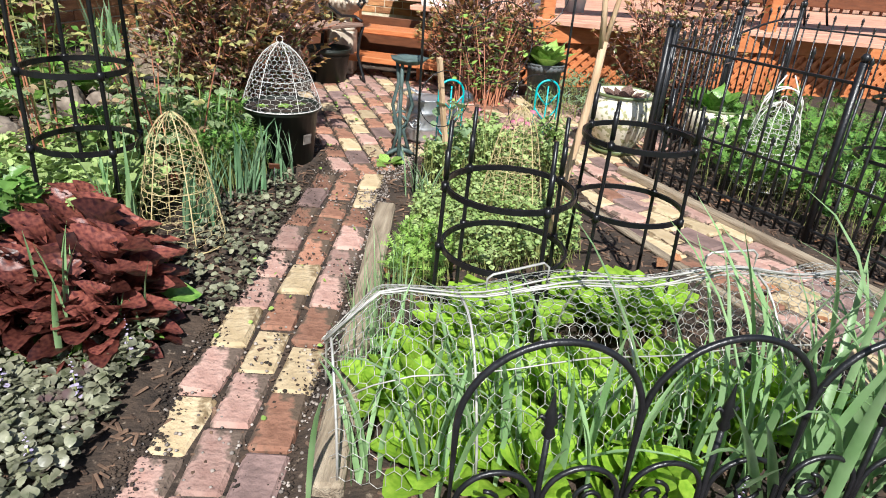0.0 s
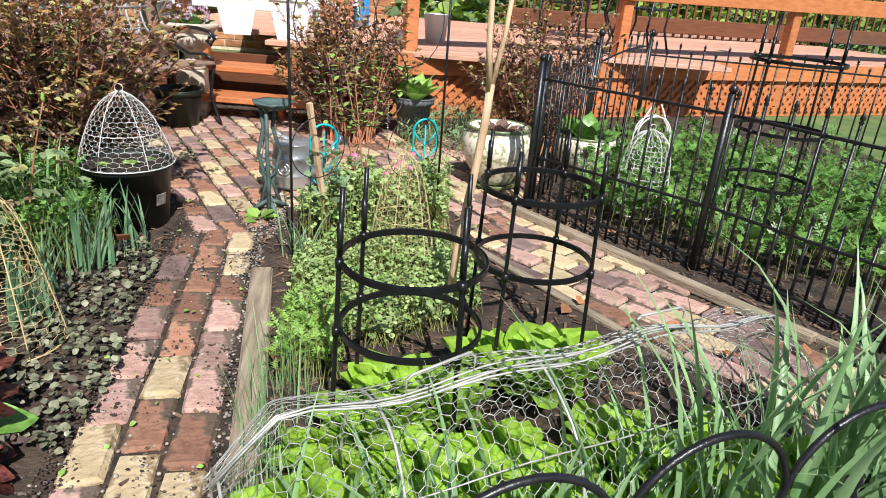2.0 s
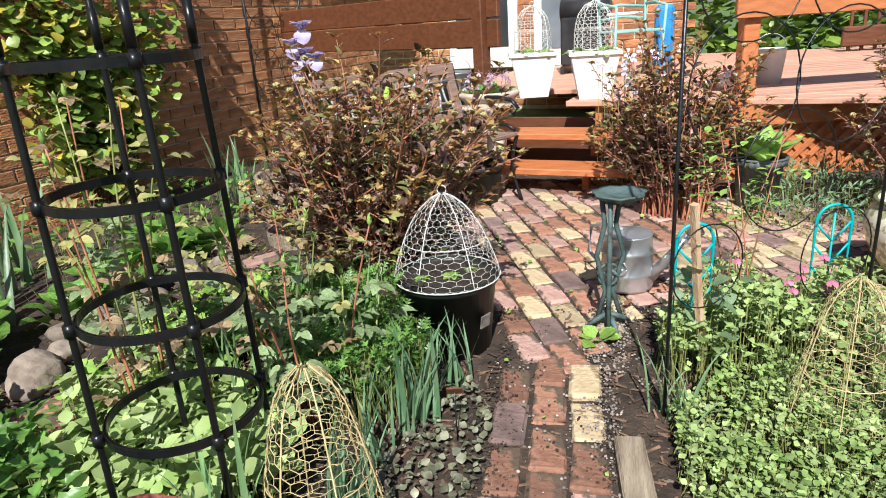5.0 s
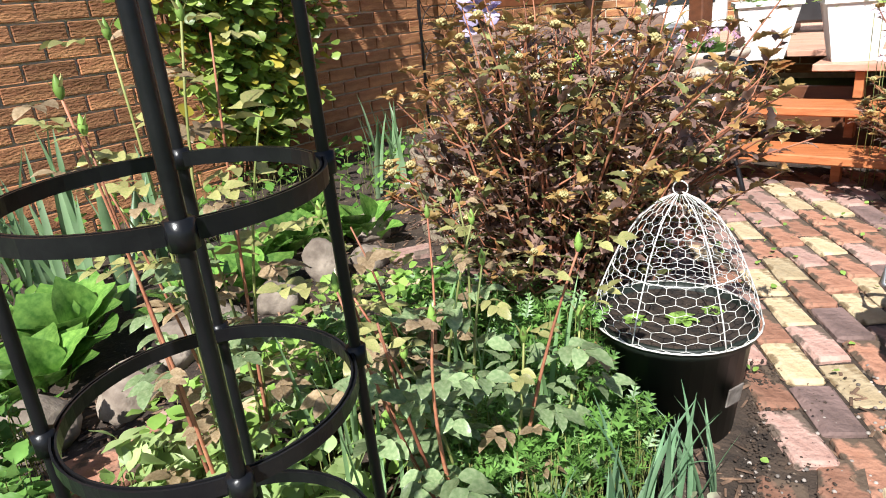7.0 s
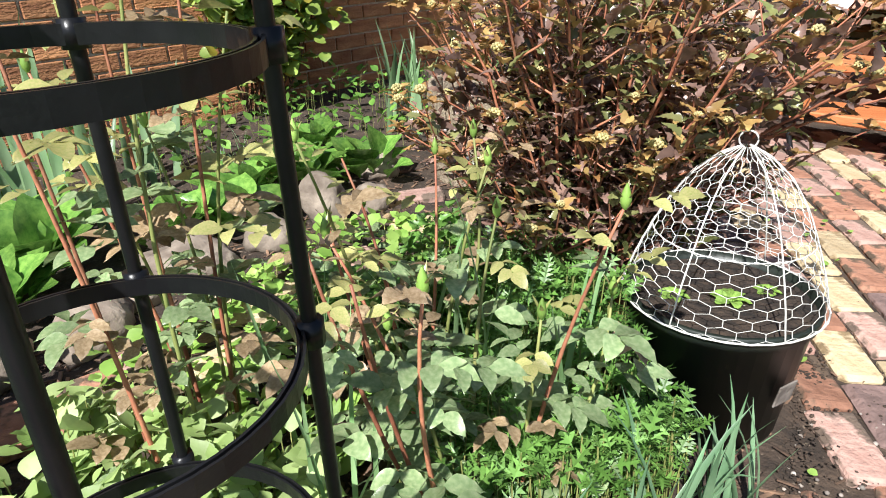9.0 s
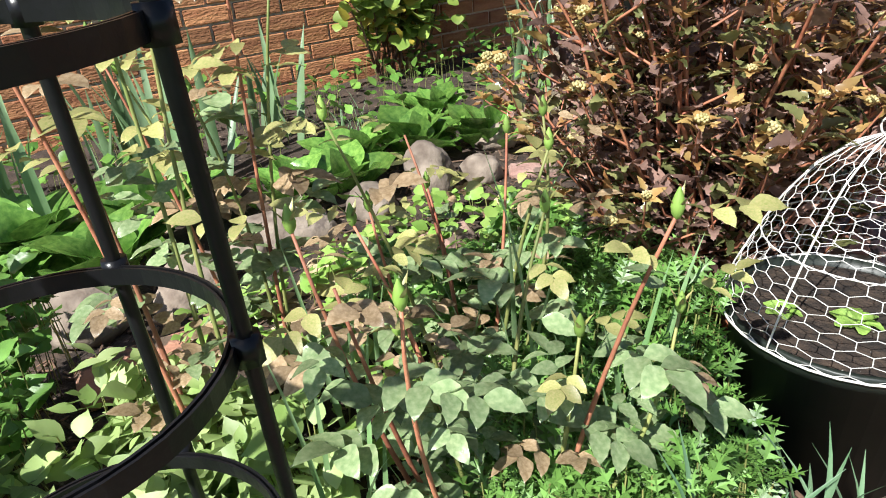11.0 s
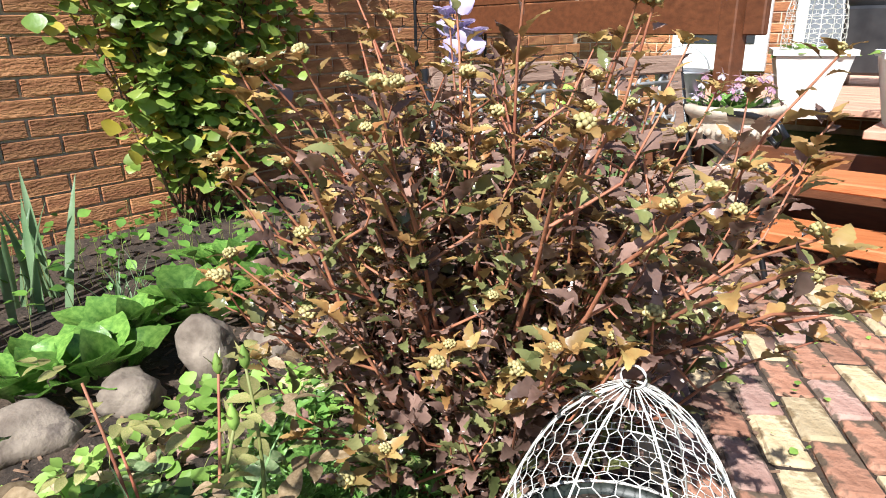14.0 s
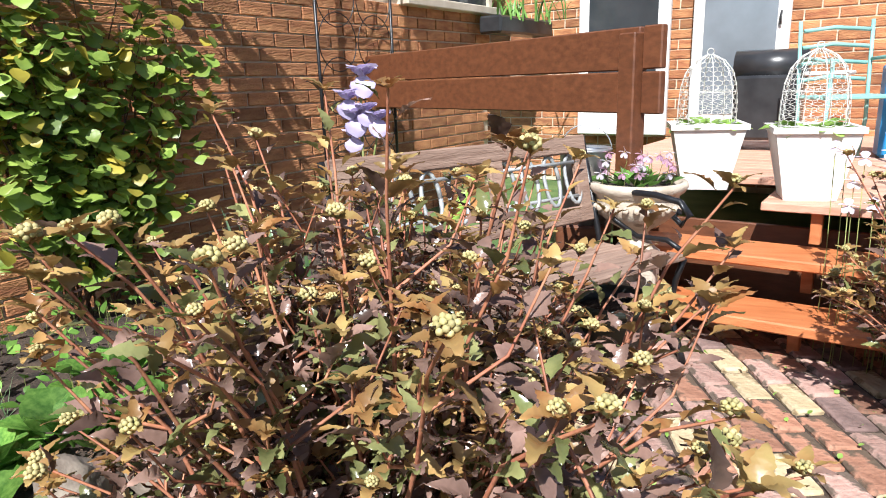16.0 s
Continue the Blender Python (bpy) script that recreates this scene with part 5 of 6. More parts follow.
# roses: each stem with its leaves
def rose(at, stems, height, spread, r, label, tip=0.25, leaf=0.042, tall=False):
    t = thing("rose_bush", at, label, "rose bush", "rose bushes")
    leafmesh, tipmesh, copmesh = (Geo().add(*ROSELET).mesh("leaflet", m) for m in (ROSEL, ROSETIP, ROSECOP))
    for k in range(stems):
        a = r.uniform(0, 6.28)
        end = Vector((spread * math.cos(a) * r.uniform(0.3, 1), spread * math.sin(a) * r.uniform(0.3, 1), height * r.uniform(0.65, 1.05)))
        mid = end * 0.5 + Vector((r.gauss(0, 0.03), r.gauss(0, 0.03), 0.02))
        pts = [Vector((0.04 * math.cos(a), 0.04 * math.sin(a), 0)) * (1 - s) ** 2 + mid * 2 * s * (1 - s) + end * s * s for s in np.linspace(0, 1, 9)]
        part("stem", Geo().tube([tuple(p) for p in pts], list(np.linspace(0.005, 0.002, 9)), 6), GREENSTEM if k % 2 else REDSTEM, t)
        for j in range(9):
            s = 0.22 + 0.78 * j / 8
            i = min(7, int(s * 8))
            p = pts[i].lerp(pts[i + 1], s * 8 - i)
            aa = a + j * 2.4 + r.uniform(-0.4, 0.4)
            d = away(aa, r.uniform(-0.25, 0.7)).normalized()
            L = r.uniform(0.05, 0.09)
            side = Vector((-d.y, d.x, 0)).normalized()
            u = r.random()
            me = (tipmesh if u < 0.6 else copmesh) if s > 0.86 - 0.2 * tip else (copmesh if u < 0.05 + 0.3 * tip else leafmesh)
            sz = leaf * (0.75 if s > 0.88 else r.uniform(0.7, 1.35))
            lift = Vector((0, 0, -0.05))
            part("leaf", me, None, t, m=orient(p + d * L, d + lift, sz, 1.0, r.uniform(-0.5, 0.5)))
            for fr in (0.55, 0.9):
                for sg in (-1, 1):
                    part("leaf", me, None, t, m=orient(p + d * L * fr, d * 0.45 + side * sg + lift * 0.6, sz * 0.85, 1.0, r.uniform(-0.5, 0.5)))
        if r.random() < 0.75:
            b = part("bud", Geo().lathe([(0.002, -0.004), (0.006, 0.002), (0.0075, 0.01), (0.005, 0.02), (0.001, 0.03)], 8, tuple(pts[-1])), LIME, t)
            for q in range(3):
                part("sepal", Geo().scatter(NARROW, [orient(pts[-1], away(q * 2.1 + k, 2.2), 0.035, 0.7)]), ROSETIP, b)
    return t


r2 = random.Random(5)
rose((-1.17, 2.58, 0), 9, 0.6, 0.26, r2, "rose bush with dewy grey-green leaves and pointed buds", 0.2, 0.05)
rose((-1.42, 2.8, 0), 7, 0.64, 0.22, r2, "young rose bush with yellow-green new leaves and buds", 0.7, 0.044)
rose((-1.78, 2.62, 0), 6, 0.98, 0.2, r2, "tall rose canes with coppery young leaves", 1.0, 0.058)
rose((-1.62, 2.42, 0), 4, 1.0, 0.16, r2, "tall rose canes ending in yellow-green shoots", 0.9, 0.046)


# feathery herbs and low leafy patches
def patch(name, poly, count, h, size, tmpl, material, label, category, r, stem=None, lift=(0.1, 1.2), tall=1.0):
    t = thing(name, (0, 0, 0), label, category, kind="stuff")
    lv, st = [], Geo()
    xs, ys = [p[0] for p in poly], [p[1] for p in poly]
    made = 0
    while made < count:
        x, y = r.uniform(min(xs), max(xs)), r.uniform(min(ys), max(ys))
        if not on_poly(poly, x, y):
            continue
        made += 1
        hh = h * (0.5 + 0.6 * noise.noise((x * 4.5, y * 4.5, h)) + 0.3) * r.uniform(0.25, 1.0) ** 0.7
        hh = max(0.012, hh)
        a = r.uniform(0, 6.28)
        p = Vector((x, y, hh))
        lv.append(orient(p, away(a, r.uniform(*lift)), size * r.uniform(0.45, 1.25), r.uniform(0.8, 1.2), r.uniform(-0.6, 0.6)))
        if stem and made % 3 == 0:
            st.tube([(x - 0.02 * math.cos(a), y - 0.02 * math.sin(a), 0), (x, y, hh)], 0.0014, 3, False)
    part("leaves", Geo().scatter(tmpl, lv), material, t)
    if stem:
        part("stems", st, stem, t)
    return t


r3 = random.Random(3)
patch("parsley", [(-1.5, 2.75), (-1.16, 2.5), (-0.96, 2.66), (-0.9, 2.84), (-1.0, 2.97), (-1.1, 3.08), (-1.2, 3.2), (-1.5, 3.2)], 3000, 0.3, 0.06, FERN, PARSLEY, "thick bed of parsley and carrot tops", "herbs", r3, GREENSTEM)
patch("parsley_curly", [(-1.8, 2.85), (-1.35, 2.85), (-1.25, 3.2), (-1.7, 3.4)], 1300, 0.24, 0.045, LOBED, PARSLEY, "bright green parsley beside the rose bushes", "herbs", r3, GREENSTEM)
patch("strawberry_cover", [(-2.2, 2.6), (-1.5, 2.3), (-1.4, 3.2), (-1.65, 3.7), (-2.15, 3.75)], 900, 0.09, 0.045, ROUND, LIME, "sparse low leaves over soil and paving", "ground cover", r3, GREENSTEM)
patch("tomato_foliage", [(-1.75, 1.95), (-1.2, 1.85), (-1.12, 2.3), (-1.4, 2.5), (-1.85, 2.45)], 1900, 0.26, 0.055, OVATE, PALEG, "pale green soft foliage growing inside the cage", "vegetable plants", r3, GREENSTEM)
patch("left_bed_greens", [(-2.3, 1.4), (-1.3, 1.3), (-1.3, 1.9), (-2.3, 2.4)], 2200, 0.34, 0.065, LOBED, PARSLEY, "mixed green foliage filling the bed", "vegetable plants", r3, GREENSTEM)
patch("oregano", [(-0.2, 2.2), (0.1, 2.05), (0.45, 2.25), (0.5, 2.6), (0.42, 2.95), (0.0, 2.95), (-0.2, 2.75)], 6000, 0.14, 0.017, ROUND, PALEG, "spreading pale green oregano", "herbs", r3, GREENSTEM)
patch("bed_herbs", [(-0.2, 2.85), (0.45, 2.95), (0.52, 3.4), (0.05, 3.5), (-0.2, 3.25)], 2100, 0.28, 0.034, LOBED, PALEG, "columbine and leafy herbs in the middle bed", "herbs", r3, GREENSTEM)
patch("carrot_tops", [(-0.22, 1.85), (-0.05, 1.85), (0.0, 2.15), (-0.2, 2.2)], 420, 0.2, 0.05, FERN, LIME, "feathery carrot tops beside the timber", "vegetable plants", r3, GREENSTEM)
patch("ajuga", [(-1.35, 0.75), (-0.72, 0.75), (-0.76, 1.25), (-0.78, 1.75), (-1.05, 1.55), (-1.4, 1.3)], 3600, 0.07, 0.026, ROUND, AJUGA, "variegated grey-purple bugle ground cover", "ground cover", r3)
patch("bugle_edge", [(-1.05, 1.65), (-0.66, 1.6), (-0.64, 1.95), (-0.7, 2.3), (-0.72, 2.8), (-0.86, 2.85), (-1.0, 2.5)], 900, 0.055, 0.024, ROUND, AJUGA, "straggling bugle along the path edge", "ground cover", r3)
patch("enclosure_greens", [(1.15, 3.35), (1.6, 2.75), (2.2, 2.2), (3.4, 3.0), (3.3, 4.2), (2.2, 4.8), (1.6, 4.3)], 3600, 0.3, 0.08, FERN, PARSLEY, "ferny vegetables inside the iron fence", "vegetable plants", r3, GREENSTEM)
patch("enclosure_broadleaf", [(1.2, 3.4), (1.65, 2.8), (2.2, 2.3), (3.2, 3.1), (2.4, 4.6), (1.6, 4.2)], 700, 0.24, 0.1, OVATE, BERG, "broad green leaves inside the iron fence", "vegetable plants", r3, GREENSTEM)
patch("step_border", [(0.35, 4.6), (0.75, 4.35), (1.3, 4.55), (1.6, 5.0), (1.2, 5.5), (0.5, 5.3)], 1300, 0.2, 0.05, NARROW, BLADE, "chives and low perennials below the deck", "perennials", r3, GREENSTEM)
patch("wall_border", [(-3.9, 2.2), (-3.3, 2.2), (-2.6, 4.3), (-2.2, 4.9), (-2.6, 5.6), (-3.6, 5.4), (-3.95, 3.6)], 750, 0.22, 0.06, OVATE, BERG, "mixed low green planting along the house wall", "perennials", r3, GREENSTEM)
patch("moss_tufts", PATIO, 160, 0.012, 0.02, ROUND, LIME, "tiny weeds rooted between the bricks", "weeds", r3)
patch("path_weeds", PATHP, 30, 0.012, 0.016, ROUND, LIME, "tiny weeds rooted in the brick path", "weeds", r3)

# leafy clumps that can be told leaf by leaf
def rosette(name, at, count, size, tmpl, material, label, category, r, group="", rise=(0.3, 1.3), spread=0.03, stack=0.0):
    t = thing(name, at, label, category, group)
    me = Geo().add(*tmpl).mesh("leaf", material)
    for k in range(count):
        q = k / count
        a = k * 2.399 + r.uniform(-0.3, 0.3)
        lift = rise[0] + (rise[1] - rise[0]) * (1 - q) + r.uniform(-0.15, 0.15)
        rr = spread * (0.3 + q)
        part("leaf", me, None, t, m=orient(Vector((rr * math.cos(a), rr * math.sin(a), stack * (1 - q) * r.uniform(0.4, 1))), away(a, lift), size * r.uniform(0.75, 1.15), r.uniform(0.85, 1.1), r.uniform(-0.35, 0.35)))
    return t


r4 = random.Random(8)
for k, (x, y, s) in enumerate(((-2.52, 3.38, 0.19), (-2.64, 3.24, 0.17), (-2.6, 3.84, 0.2), (-2.42, 4.05, 0.19), (-2.68, 3.6, 0.18), (-2.84, 2.87, 0.25), (-2.62, 2.62, 0.22), (-2.95, 2.5, 0.24), (-2.85, 4.2, 0.19), (-2.72, 2.3, 0.22))):
    rosette("bergenia", (x, y, 0.02), 16, s * 0.78, BROAD, BERG, "glossy bergenia clump with broad rounded leaves", "perennial", r4, "bergenia clumps", (0.9, 3.2), 0.09, 0.05)
for k, (x, y, s, n) in enumerate(((0.06, 1.62, 0.2, 16), (0.22, 1.7, 0.18, 15), (0.1, 1.78, 0.17, 14), (0.5, 1.82, 0.22, 18), (0.62, 1.88, 0.2, 16), (0.42, 1.9, 0.18, 14), (-0.06, 1.5, 0.17, 12),
                                  (-0.08, 1.32, 0.2, 14), (0.08, 1.25, 0.19, 14), (0.24, 1.34, 0.2, 14), (0.4, 1.28, 0.19, 14), (0.56, 1.38, 0.2, 14), (0.72, 1.34, 0.19, 14), (0.88, 1.44, 0.19, 14), (0.14, 1.44, 0.18, 13), (0.34, 1.47, 0.18, 13), (0.64, 1.5, 0.18, 12), (0.0, 1.14, 0.18, 12), (0.2, 1.14, 0.18, 12), (0.44, 1.16, 0.17, 12), (1.02, 1.4, 0.18, 12))):
    rosette("lettuce", (x, y, 0.0), n + 10, s * 0.72, SPOON, LETT, "bright green upright lettuce" if k > 6 else "bright green romaine lettuce near the tomato cages", "lettuce", r4, "green lettuces", (0.9, 4.0), 0.045)
for k, (x, y, s) in enumerate(((-1.0, 1.62, 0.2), (-1.2, 1.72, 0.2), (-1.08, 1.8, 0.19), (-1.3, 1.56, 0.18), (-0.94, 1.48, 0.15), (-1.15, 1.5, 0.18), (-1.22, 1.92, 0.16))):
    rosette("red_lettuce", (x, y, 0.0), 64, s * 0.52, FRILL, REDL, "frilly dark red lettuce in the bed", "lettuce", r4, "red lettuces", (0.8, 3.5), 0.1, 0.22)
    rosette("red_lettuce", (x + 0.03, y, 0.0), 8, s * 0.75, FRILL, BERG, "olive green outer leaves of red lettuce", "lettuce", r4, "red lettuces", (0.5, 1.2), 0.05)
for sd, sc in SEEDLINGS:
    me = Geo().add(*SPOON).mesh("leaf", LIME)
    for k in range(6):
        part("leaf", me, None, sd, m=orient(Vector((0, 0, 0)), away(k * 1.05, 0.7), 0.038 * sc, 1.0, 0.2))

# strap-leaved clumps
r5 = random.Random(21)
for (x, y, n, L) in ((-0.99, 2.24, 22, 0.3), (-1.0, 2.46, 10, 0.26), (-0.93, 2.62, 28, 0.37), (-0.84, 2.84, 16, 0.3)):
    clump("daffodil_leaves", (x, y, 0), n, 0.034, L, 0.015, 0.8, DAFF, "blue-green daffodil leaves beside the path", "bulb leaves", r5, "strap-leaved clumps", 0.2)
for (x, y, n, L, w) in ((-1.14, 1.98, 12, 0.42, 0.022), (-1.0, 1.42, 9, 0.36, 0.018), (-0.86, 1.52, 7, 0.24, 0.012), (-1.18, 1.3, 8, 0.4, 0.02), (-1.22, 2.75, 5, 0.62, 0.014), (-1.45, 2.85, 5, 0.6, 0.014)):
    clump("onion_leaves", (x, y, 0), n, 0.03, L, w, 0.5, GARLIC, "upright green onion leaves", "onions", r5, "onion clumps", 0.14)
for (x, y, n, L) in ((-2.98, 3.08, 11, 0.72), (-3.25, 3.0, 14, 0.62), (-3.1, 2.5, 18, 0.6), (-3.3, 3.6, 12, 0.5), (-2.95, 5.2, 16, 0.5), (-2.75, 4.85, 12, 0.45)):
    clump("iris_leaves", (x, y, 0), n, 0.08, L, 0.04, 0.3, BLADE, "stiff grey-green iris leaves by the wall", "iris", r5, "iris fans", 0.18)
for k in range(15):
    x = -0.12 + 1.45 * k / 14 + r5.uniform(-0.04, 0.04)
    y = 1.12 + 0.16 * k / 14 + r5.uniform(-0.05, 0.09)
    clump("garlic", (x, y, 0), 10 if k < 8 else 16, 0.06, 0.45 if k < 8 else 0.68, 0.017 if k < 8 else 0.023, 1.2, GARLIC, "tall garlic leaves bowing over in the bed", "garlic", r5, "garlic plants", 0.26)
for (x, y) in ((-0.2, 1.55), (-0.21, 1.7), (-0.2, 1.85), (-0.19, 1.38)):
    clump("chives", (x, y, 0), 26, 0.035, 0.26, 0.004, 0.5, GARLIC, "fine upright chives along the timber", "chives", r5, "chive clumps", 0.14)
for (x, y) in ((-2.9, 3.75), (0.55, 4.9), (0.9, 5.05), (-0.18, 2.72)):
    clump("grass_tuft", (x, y, 0), 20, 0.04, 0.28, 0.008, 1.2, BLADE, "arching narrow-leaved green grassy tuft", "grass", r5, "grass tufts", 0.35)
clump("trough_greens", tuple(on_wall(9.2, 1.66, 0.2)), 70, 0.2, 0.3, 0.03, 1.3, PARSLEY, "bushy green foliage in a trough", "foliage", r5, "", 0.5)

for (x, y) in ((-1.3, 2.45), (-1.14, 2.8), (-1.55, 2.6)):
    clump("onion_leaves", (x, y, 0), 6, 0.05, 0.5, 0.014, 0.4, GARLIC, "slender green onion leaves among the roses", "onions", r5, "onion clumps", 0.12)

# pea stems, columbine, spikes and blooms
r6 = random.Random(33)
pea = thing("pea_plant", (-0.07, 3.02, 0), "grey-green pea plants climbing a stake", "pea plant")
me = Geo().add(*ROUND).mesh("leaf", leafy("pea_leaf", (0.16, 0.26, 0.13), (0.28, 0.38, 0.2), 0.5))
for k in range(46):
    part("leaf", me, None, pea, m=orient(Vector((r6.gauss(0, 0.06), r6.gauss(-0.02, 0.05), r6.uniform(0.04, 0.4))), away(r6.uniform(0, 6.28), r6.uniform(0.2, 1.5)), r6.uniform(0.035, 0.065), 0.9, r6.uniform(-0.5, 0.5)))
for k in range(5):
    part("stem", Geo().tube([(r6.gauss(0, 0.04), r6.gauss(0, 0.03), 0), (r6.gauss(0, 0.04), r6.gauss(0, 0.03), 0.2), (r6.gauss(0, 0.04), -0.02, 0.4)], 0.002, 5), GREENSTEM, pea)
for k in range(9):
    x, y, z = 0.05 + r6.uniform(-0.1, 0.3), 3.05 + r6.uniform(-0.15, 0.2), r6.uniform(0.2, 0.36)
    f = thing("columbine", (x, y, 0), "pink nodding columbine flower on a thin stem", "flower", "columbines")
    part("stem", Geo().tube([(0, 0, 0), (0.01, 0, z * 0.7), (0.0, 0, z)], 0.0015, 5), GREENSTEM, f)
    part("petals", Geo().scatter(PETAL, [orient(Vector((0, 0, z)), away(q * 1.256, -0.3), 0.022) for q in range(5)]), PINK, f)


def spike(at, h, material, label, n=16, w=0.014):
    s = thing("flower_spike", at, label, "flower", "flower spikes")
    part("stem", Geo().tube([(0, 0, 0), (0, 0, h)], 0.002, 5), GREENSTEM, s)
    part("florets", Geo().scatter(PETAL, [orient(Vector((0, 0, h * (0.3 + 0.7 * q / n))), away(q * 2.4, 0.2), w * (1.2 - 0.6 * q / n)) for q in range(n * 2)]), material, s)


for k in range(22):
    x, y = (r6.uniform(-1.15, -0.72), r6.uniform(0.95, 1.7)) if k < 13 else (r6.uniform(0.45, 1.3), r6.uniform(0.93, 1.05))
    if k >= 18:
        x, y = r6.uniform(0.6, 1.1), r6.uniform(4.7, 5.0)
    spike((x, y, 0), r6.uniform(0.08, 0.13), LILAC, "lilac-blue bugle flower spike", 9)
spike((0.3, 4.75, 0), 0.3, PALEPET, "pale lavender flower spike")


def bloom(at, size, material, label, category, group, petals=5, lift=0.3, face=None, drop=0.0):
    f = thing("bloom", at, label, category, group)
    me = Geo().add(*PETAL).mesh("petal", material)
    fx = Vector(face or (0.2, -0.8, 0.6)).normalized()
    u = fx.orthogonal().normalized()
    w = fx.cross(u)
    for q in range(petals):
        a = q * 2 * math.pi / petals
        part("petal", me, None, f, m=orient(Vector((0, 0, 0)), u * math.cos(a) + w * math.sin(a) + fx * lift, size, 1.1))
    if drop:
        part("stem", Geo().tube([(0, 0, -drop), (0.01, 0.01, -drop / 2), (0, 0, 0)], 0.0016, 4), GREENSTEM, f)
    part("eye", Geo().lathe([(0.0, -0.002), (0.12 * size, 0), (0.0, 0.15 * size)], 8), VINEY, f)
    return f


for k in range(22):
    a, q = r6.uniform(0, 6.28), r6.uniform(0.02, 0.16)
    bloom((-1.11 + q * math.cos(a), 5.5 + q * math.sin(a) - 0.02, 0.69 + r6.uniform(0, 0.1)), 0.026, PANSY if k % 3 else PALEPET, "purple and white pansy in the urn", "pansy", "pansies", 5, 0.15, (0.2, -0.9, 0.35), 0.08)
rosette("pansy_leaves", (-1.11, 5.5, 0.655), 26, 0.09, OVATE, PARSLEY, "green pansy leaves filling the urn", "foliage", r6, "", (0.3, 1.3), 0.1)
# purple bearded iris
ir = thing("bearded_iris", (-2.32, 5.26, 0), "tall bearded iris with lilac flowers", "iris")
part("stem", Geo().tube([(0, 0, 0), (0.0, -0.01, 0.5), (0.02, -0.02, 1.1)], 0.006, 6), GREENSTEM, ir)
part("stem", Geo().tube([(0.01, -0.01, 0.6), (0.06, -0.02, 0.75), (0.11, -0.03, 0.93)], 0.005, 6), GREENSTEM, ir)
for (x, y, z, k) in ((0.04, -0.03, 1.14, 1.1), (-0.03, -0.05, 1.04, 1.0), (0.0, -0.04, 0.96, 1.0), (0.12, -0.05, 0.95, 0.9), (-0.03, -0.02, 0.87, 0.85), (0.06, -0.05, 0.99, 0.8)):
    fl = []
    for q in range(3):
        fl.append(orient(Vector((x, y, z)), away(q * 2.1, 1.9), 0.075 * k, 1.3, 0.3))
        fl.append(orient(Vector((x, y, z)), away(q * 2.1 + 1, 1.5), 0.07 * k, 1.2, -0.3))
        fl.append(orient(Vector((x, y, z)), away(q * 2.1 + 1, -1.0), 0.08 * k, 1.3))
    part("flower", Geo().scatter(RUFFLE, fl), LILAC, ir, "ruffled lilac petals")
for k in range(7):
    part("leaf", blade(Geo(), (0.05 * math.cos(k * 2.4), 0.05 * math.sin(k * 2.4), 0), (0.12 * math.cos(k), 0.12 * math.sin(k)), 0.6, 0.035, 0.3), BLADE, ir)
for k in range(26):
    z = 0.62 + r6.uniform(0, 0.28)
    bloom((-0.1 + r6.gauss(0, 0.13), 5.33 + r6.gauss(0, 0.04), z), 0.032, PALEPET, "pale lilac flower beside the planters", "flower", "pale flowers", 5, 0.2, None, z)
for at in ((-0.87, 6.2), (-0.42, 5.98)):
    rosette("salad_seedlings", (*at, DZ + 0.285), 22, 0.1, SPOON, LIME, "pale green salad seedlings in a planter", "lettuce", r6, "", (0.4, 1.4), 0.1)
rosette("pot_plant", (0.5, 5.0, 0.27), 26, 0.22, OVATE, LIME, "leafy green plant in a ribbed pot", "plant", r6, "", (0.5, 2.4), 0.05)
rosette("pot_plant", (0.86, 3.86, 0.3), 14, 0.1, OVATE, NINE, "small dark-leaved plant in the glazed planter", "plant", r6, "", (0.4, 1.6), 0.06)
rosette("pot_plant", (1.5, 4.15, 0.2), 24, 0.2, OVATE, BERG, "broad leaved plant in a bowl planter", "plant", r6, "", (0.4, 2.0), 0.06)
rosette("weed", (-0.4, 3.24, 0), 9, 0.06, ROUND, LIME, "small green weed at the foot of the bird feeder", "weed", r6, "", (0.3, 1.0), 0.03)

# young climber on the arch
yc = thing("young_climber", (0.05, 3.3, 0), "thin red-stemmed climber with yellow-green leaves on the trellis", "climber")
lv = []
for k in range(6):
    pts = [(r6.gauss(0, 0.03), r6.gauss(0, 0.03), 0), (r6.gauss(0, 0.05), r6.gauss(0, 0.05), 0.3), (r6.gauss(0.02, 0.09), r6.gauss(0, 0.07), 0.75)]
    part("stem", Geo().tube(pts, [0.005, 0.003, 0.0015], 5), REDSTEM, yc)
    for j in range(22):
        s = r6.uniform(0.25, 1)
        p = Vector(pts[1]).lerp(Vector(pts[2]), s) + Vector((r6.gauss(0, 0.04), r6.gauss(0, 0.04), 0))
        lv.append(orient(p, away(r6.uniform(0, 6.28), r6.uniform(-0.2, 0.8)), r6.uniform(0.025, 0.05), 0.8))
part("leaves", Geo().scatter(OVATE, lv), LIME, yc)

# fallen brown leaves
DEAD = leafy("dead_leaf", (0.26, 0.1, 0.04), (0.45, 0.22, 0.1), 0.7, 0.1)
me = Geo().add(*OVATE).mesh("dead_leaf", DEAD)
for k in range(26):
    ob = new("fallen_leaf", me)
    ob.matrix_basis = orient(Vector((r6.uniform(-2.3, 1.6), r6.uniform(1.8, 3.8), 0.025)), away(r6.uniform(0, 6.28), r6.uniform(-0.1, 0.4)), r6.uniform(0.04, 0.08), 1, r6.uniform(-0.5, 0.5))
    tagged(ob, "curled brown fallen leaf on the soil", "leaf", "fallen leaves")

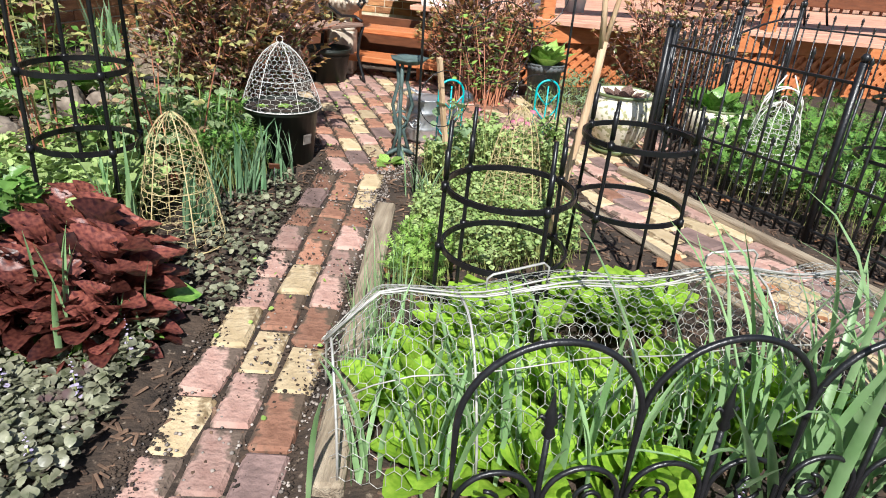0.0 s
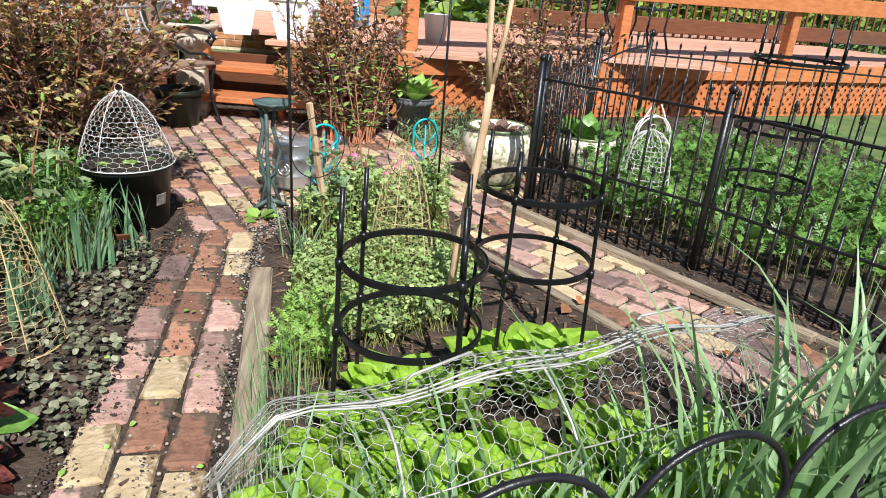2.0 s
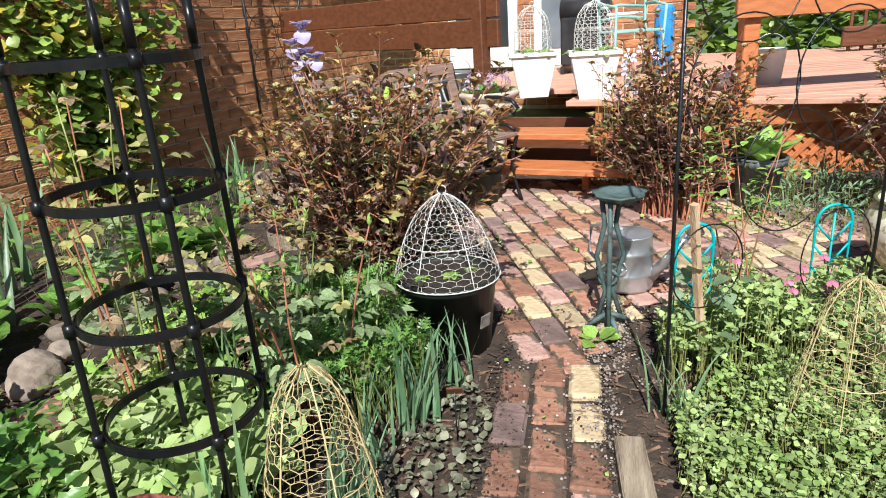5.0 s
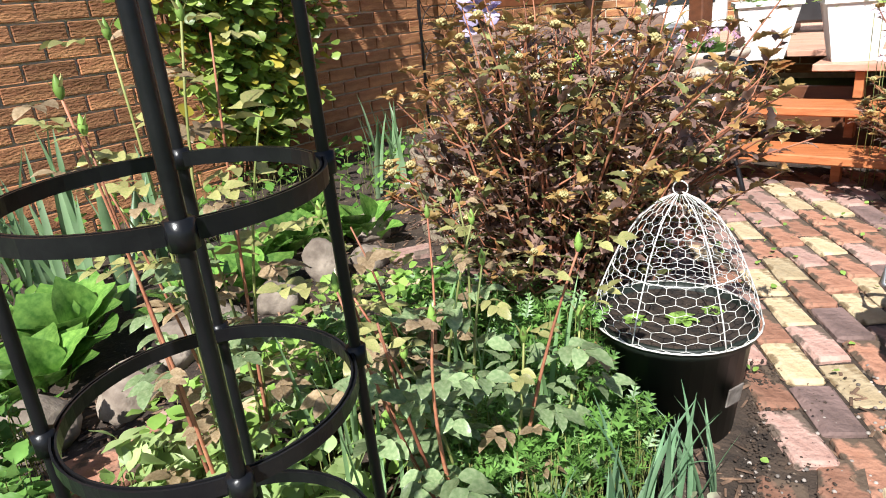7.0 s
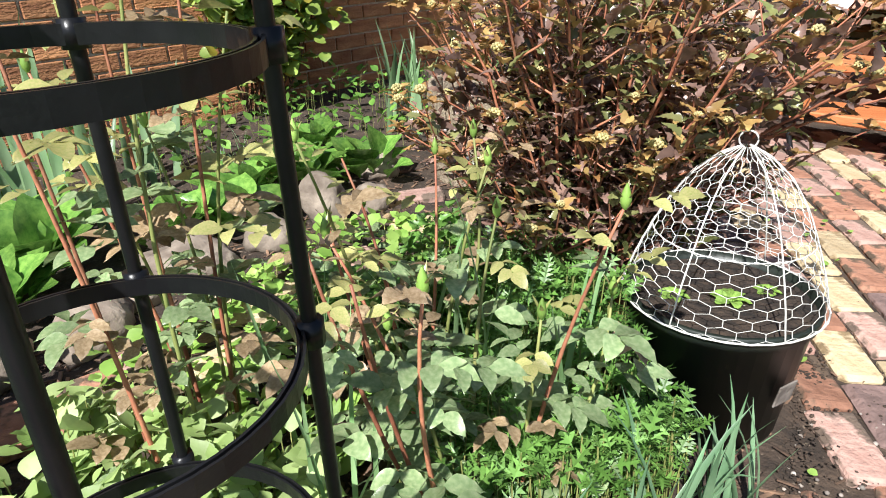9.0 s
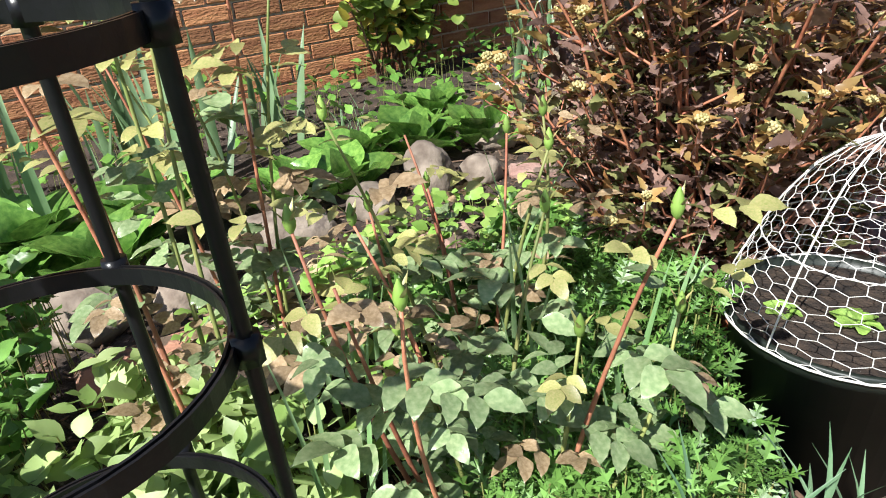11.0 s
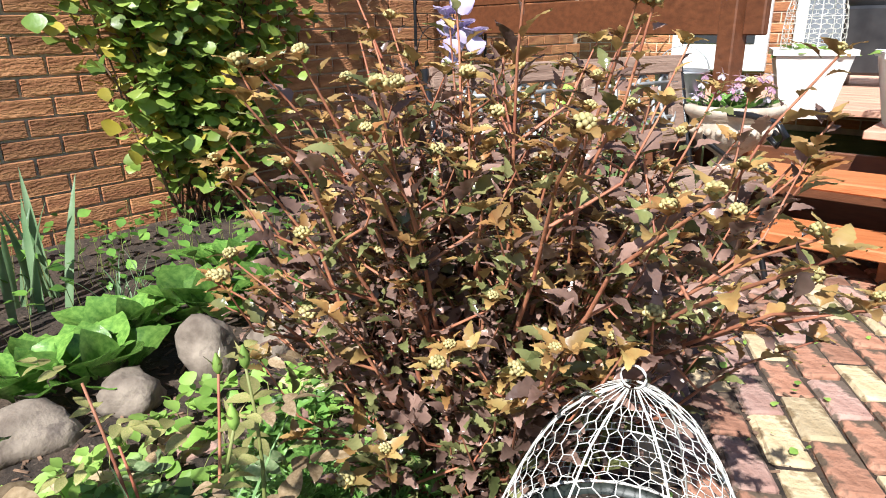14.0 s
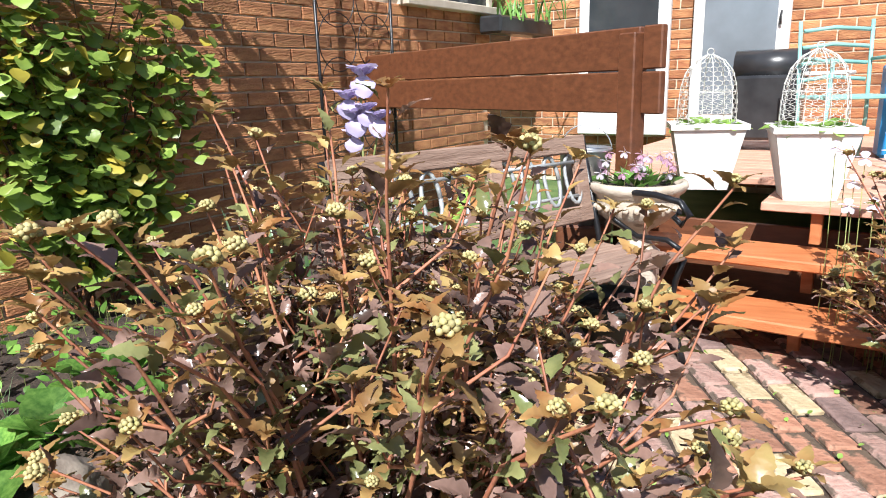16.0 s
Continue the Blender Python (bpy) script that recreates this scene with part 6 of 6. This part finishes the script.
# hedge beyond the deck
hd = thing("hedge", (0, 0, 0), "loose green hedge beyond the deck", "hedge", kind="stuff")
lv = []
for k in range(5200):
    x = r6.uniform(0.8, 12.0)
    z = r6.uniform(0.0, 2.4)
    lv.append(orient(Vector((x, 11.2 + 0.05 * x + r6.gauss(0, 0.3), z * (0.8 + 0.2 * math.sin(x * 2)))), away(r6.uniform(0, 6.28), r6.uniform(-0.5, 0.8)), r6.uniform(0.12, 0.24), 1.1, r6.uniform(-0.8, 0.8)))
part("leaves", Geo().scatter(ROUND, lv), VINE, hd)


# ---- bricks, last ----
def chip_brick(L, W, H, seed):
    """A worn brick, its top a little uneven."""
    g = Geo().box((0, 0, 0), (L, W, H), b=0.009)
    v = np.concatenate(g.v)
    rr = np.random.RandomState(seed)
    v[:, 2] += (v[:, 2] > 0) * rr.uniform(-0.0025, 0.0025, len(v))
    v[:, :2] += rr.uniform(-0.0045, 0.0045, (len(v), 2))
    return v, g.f


KINDS = (BR_RED, BR_PINK, BR_YEL, BR_DARK)


def brick_meshes(L, W, H):
    out = {}
    for i, m in enumerate(KINDS):
        out[i] = []
        for s in range(5):
            v, f = chip_brick(L, W, H, s + 10 * i)
            out[i].append(Geo().add(v, f).mesh("brick", m, False))
    return out


def lay(parent, poly, origin, angle, L, W, bond, meshes, weights, r, limit=300):
    """Rows of bricks along a direction, clipped to an outline."""
    c, s = math.cos(radians(angle)), math.sin(radians(angle))
    n = 0
    for j in range(-60, 60):
        for i in range(-40, 40):
            u = (i + (0.5 if j % 2 else 0) * bond) * L
            w = j * W
            x, y = origin[0] + u * c - w * s, origin[1] + u * s + w * c
            if not on_poly(poly, x, y) or n >= limit:
                continue
            k = r.choices(range(4), weights)[0]
            part("brick", r.choice(meshes[k]), None, parent, m=pose(x, y, -0.022 + r.uniform(-0.007, 0.006), r.gauss(0, 1.2), r.gauss(0, 0.9), angle + r.gauss(0, 0.9)))
            n += 1


rb = random.Random(4)
BM = brick_meshes(0.206, 0.102, 0.05)
path = thing("pavement_path", (0, 0, 0), "brick garden path three bricks wide", "path", kind="structure")
# three columns of the path, staggered
for col in range(3):
    for i in range(15):
        y = 0.35 + 0.213 * i + (0.0, 0.11, 0.04)[col]
        if y > 3.1:
            continue
        x = -0.592 - 0.0385 * (y - 1.0) + 0.114 * col
        near = y < 2.15 - 0.15 * col
        k = rb.choices(range(4), ((0.22, 0.42, 0.3, 0.06) if (near and col < 2) else (0.66, 0.19, 0.04, 0.11)))[0]
        part("brick", rb.choice(BM[k]), None, path, m=pose(x, y, -0.022 + rb.uniform(-0.009, 0.004), rb.gauss(0, 1.6), rb.gauss(0, 1.6), 92.2 + rb.gauss(0, 1.5)))
patio = thing("pavement_patio", (0, 0, 0), "worn brick patio in mixed red, pink and buff bricks", "patio", kind="structure")
lay(patio, PATIO, (-0.6, 4.0), 111, 0.218, 0.112, 1, BM, (0.3, 0.38, 0.25, 0.07), rb, 420)
side = thing("pavement_side_walk", (0, 0, 0), "pale brick walk beside the iron fence", "path", kind="structure")
lay(side, SIDEP, (0.9, 2.8), 123, 0.218, 0.112, 1, BM, (0.2, 0.34, 0.38, 0.08), rb, 120)

# courses of the house wall
CH, CL = 0.092, 0.262
WBM = []
for s in range(6):
    g = Geo().box((0, 0, 0), (CL - 0.014, 0.02, CH - 0.013), b=0.004)
    v = np.concatenate(g.v)
    rs = np.random.RandomState(s)
    v[:, 1] += (v[:, 1] < 0) * rs.uniform(-0.004, 0.004, len(v))
    WBM.append(Geo().add(v, g.f).mesh("brick", WALLBR, False))
rest = []
count = 0
for j in range(0, 31):
    for i in range(0, 31):
        sx = 1.3 + (i + (0.5 if j % 2 else 0)) * CL
        z = -0.02 + (j + 0.5) * CH
        if 7.1 < sx < 9.2 and 1.74 < z < 2.85 or sx > 9.0:
            continue
        m = pose(sx, 0.004, z)
        if 3.4 < sx < 7.0 and 0.3 < z < 1.72 and count < 300:
            part("brick", rb.choice(WBM), None, wall, m=m)
            count += 1
        else:
            rest.append(m)
g = Geo().box((0, 0, 0), (CL - 0.014, 0.02, CH - 0.013), b=0.004)
tagged(part("brick_courses", Geo().scatter((np.concatenate(g.v), g.f), rest), WALLBR, wall, smooth=False), kind="stuff")
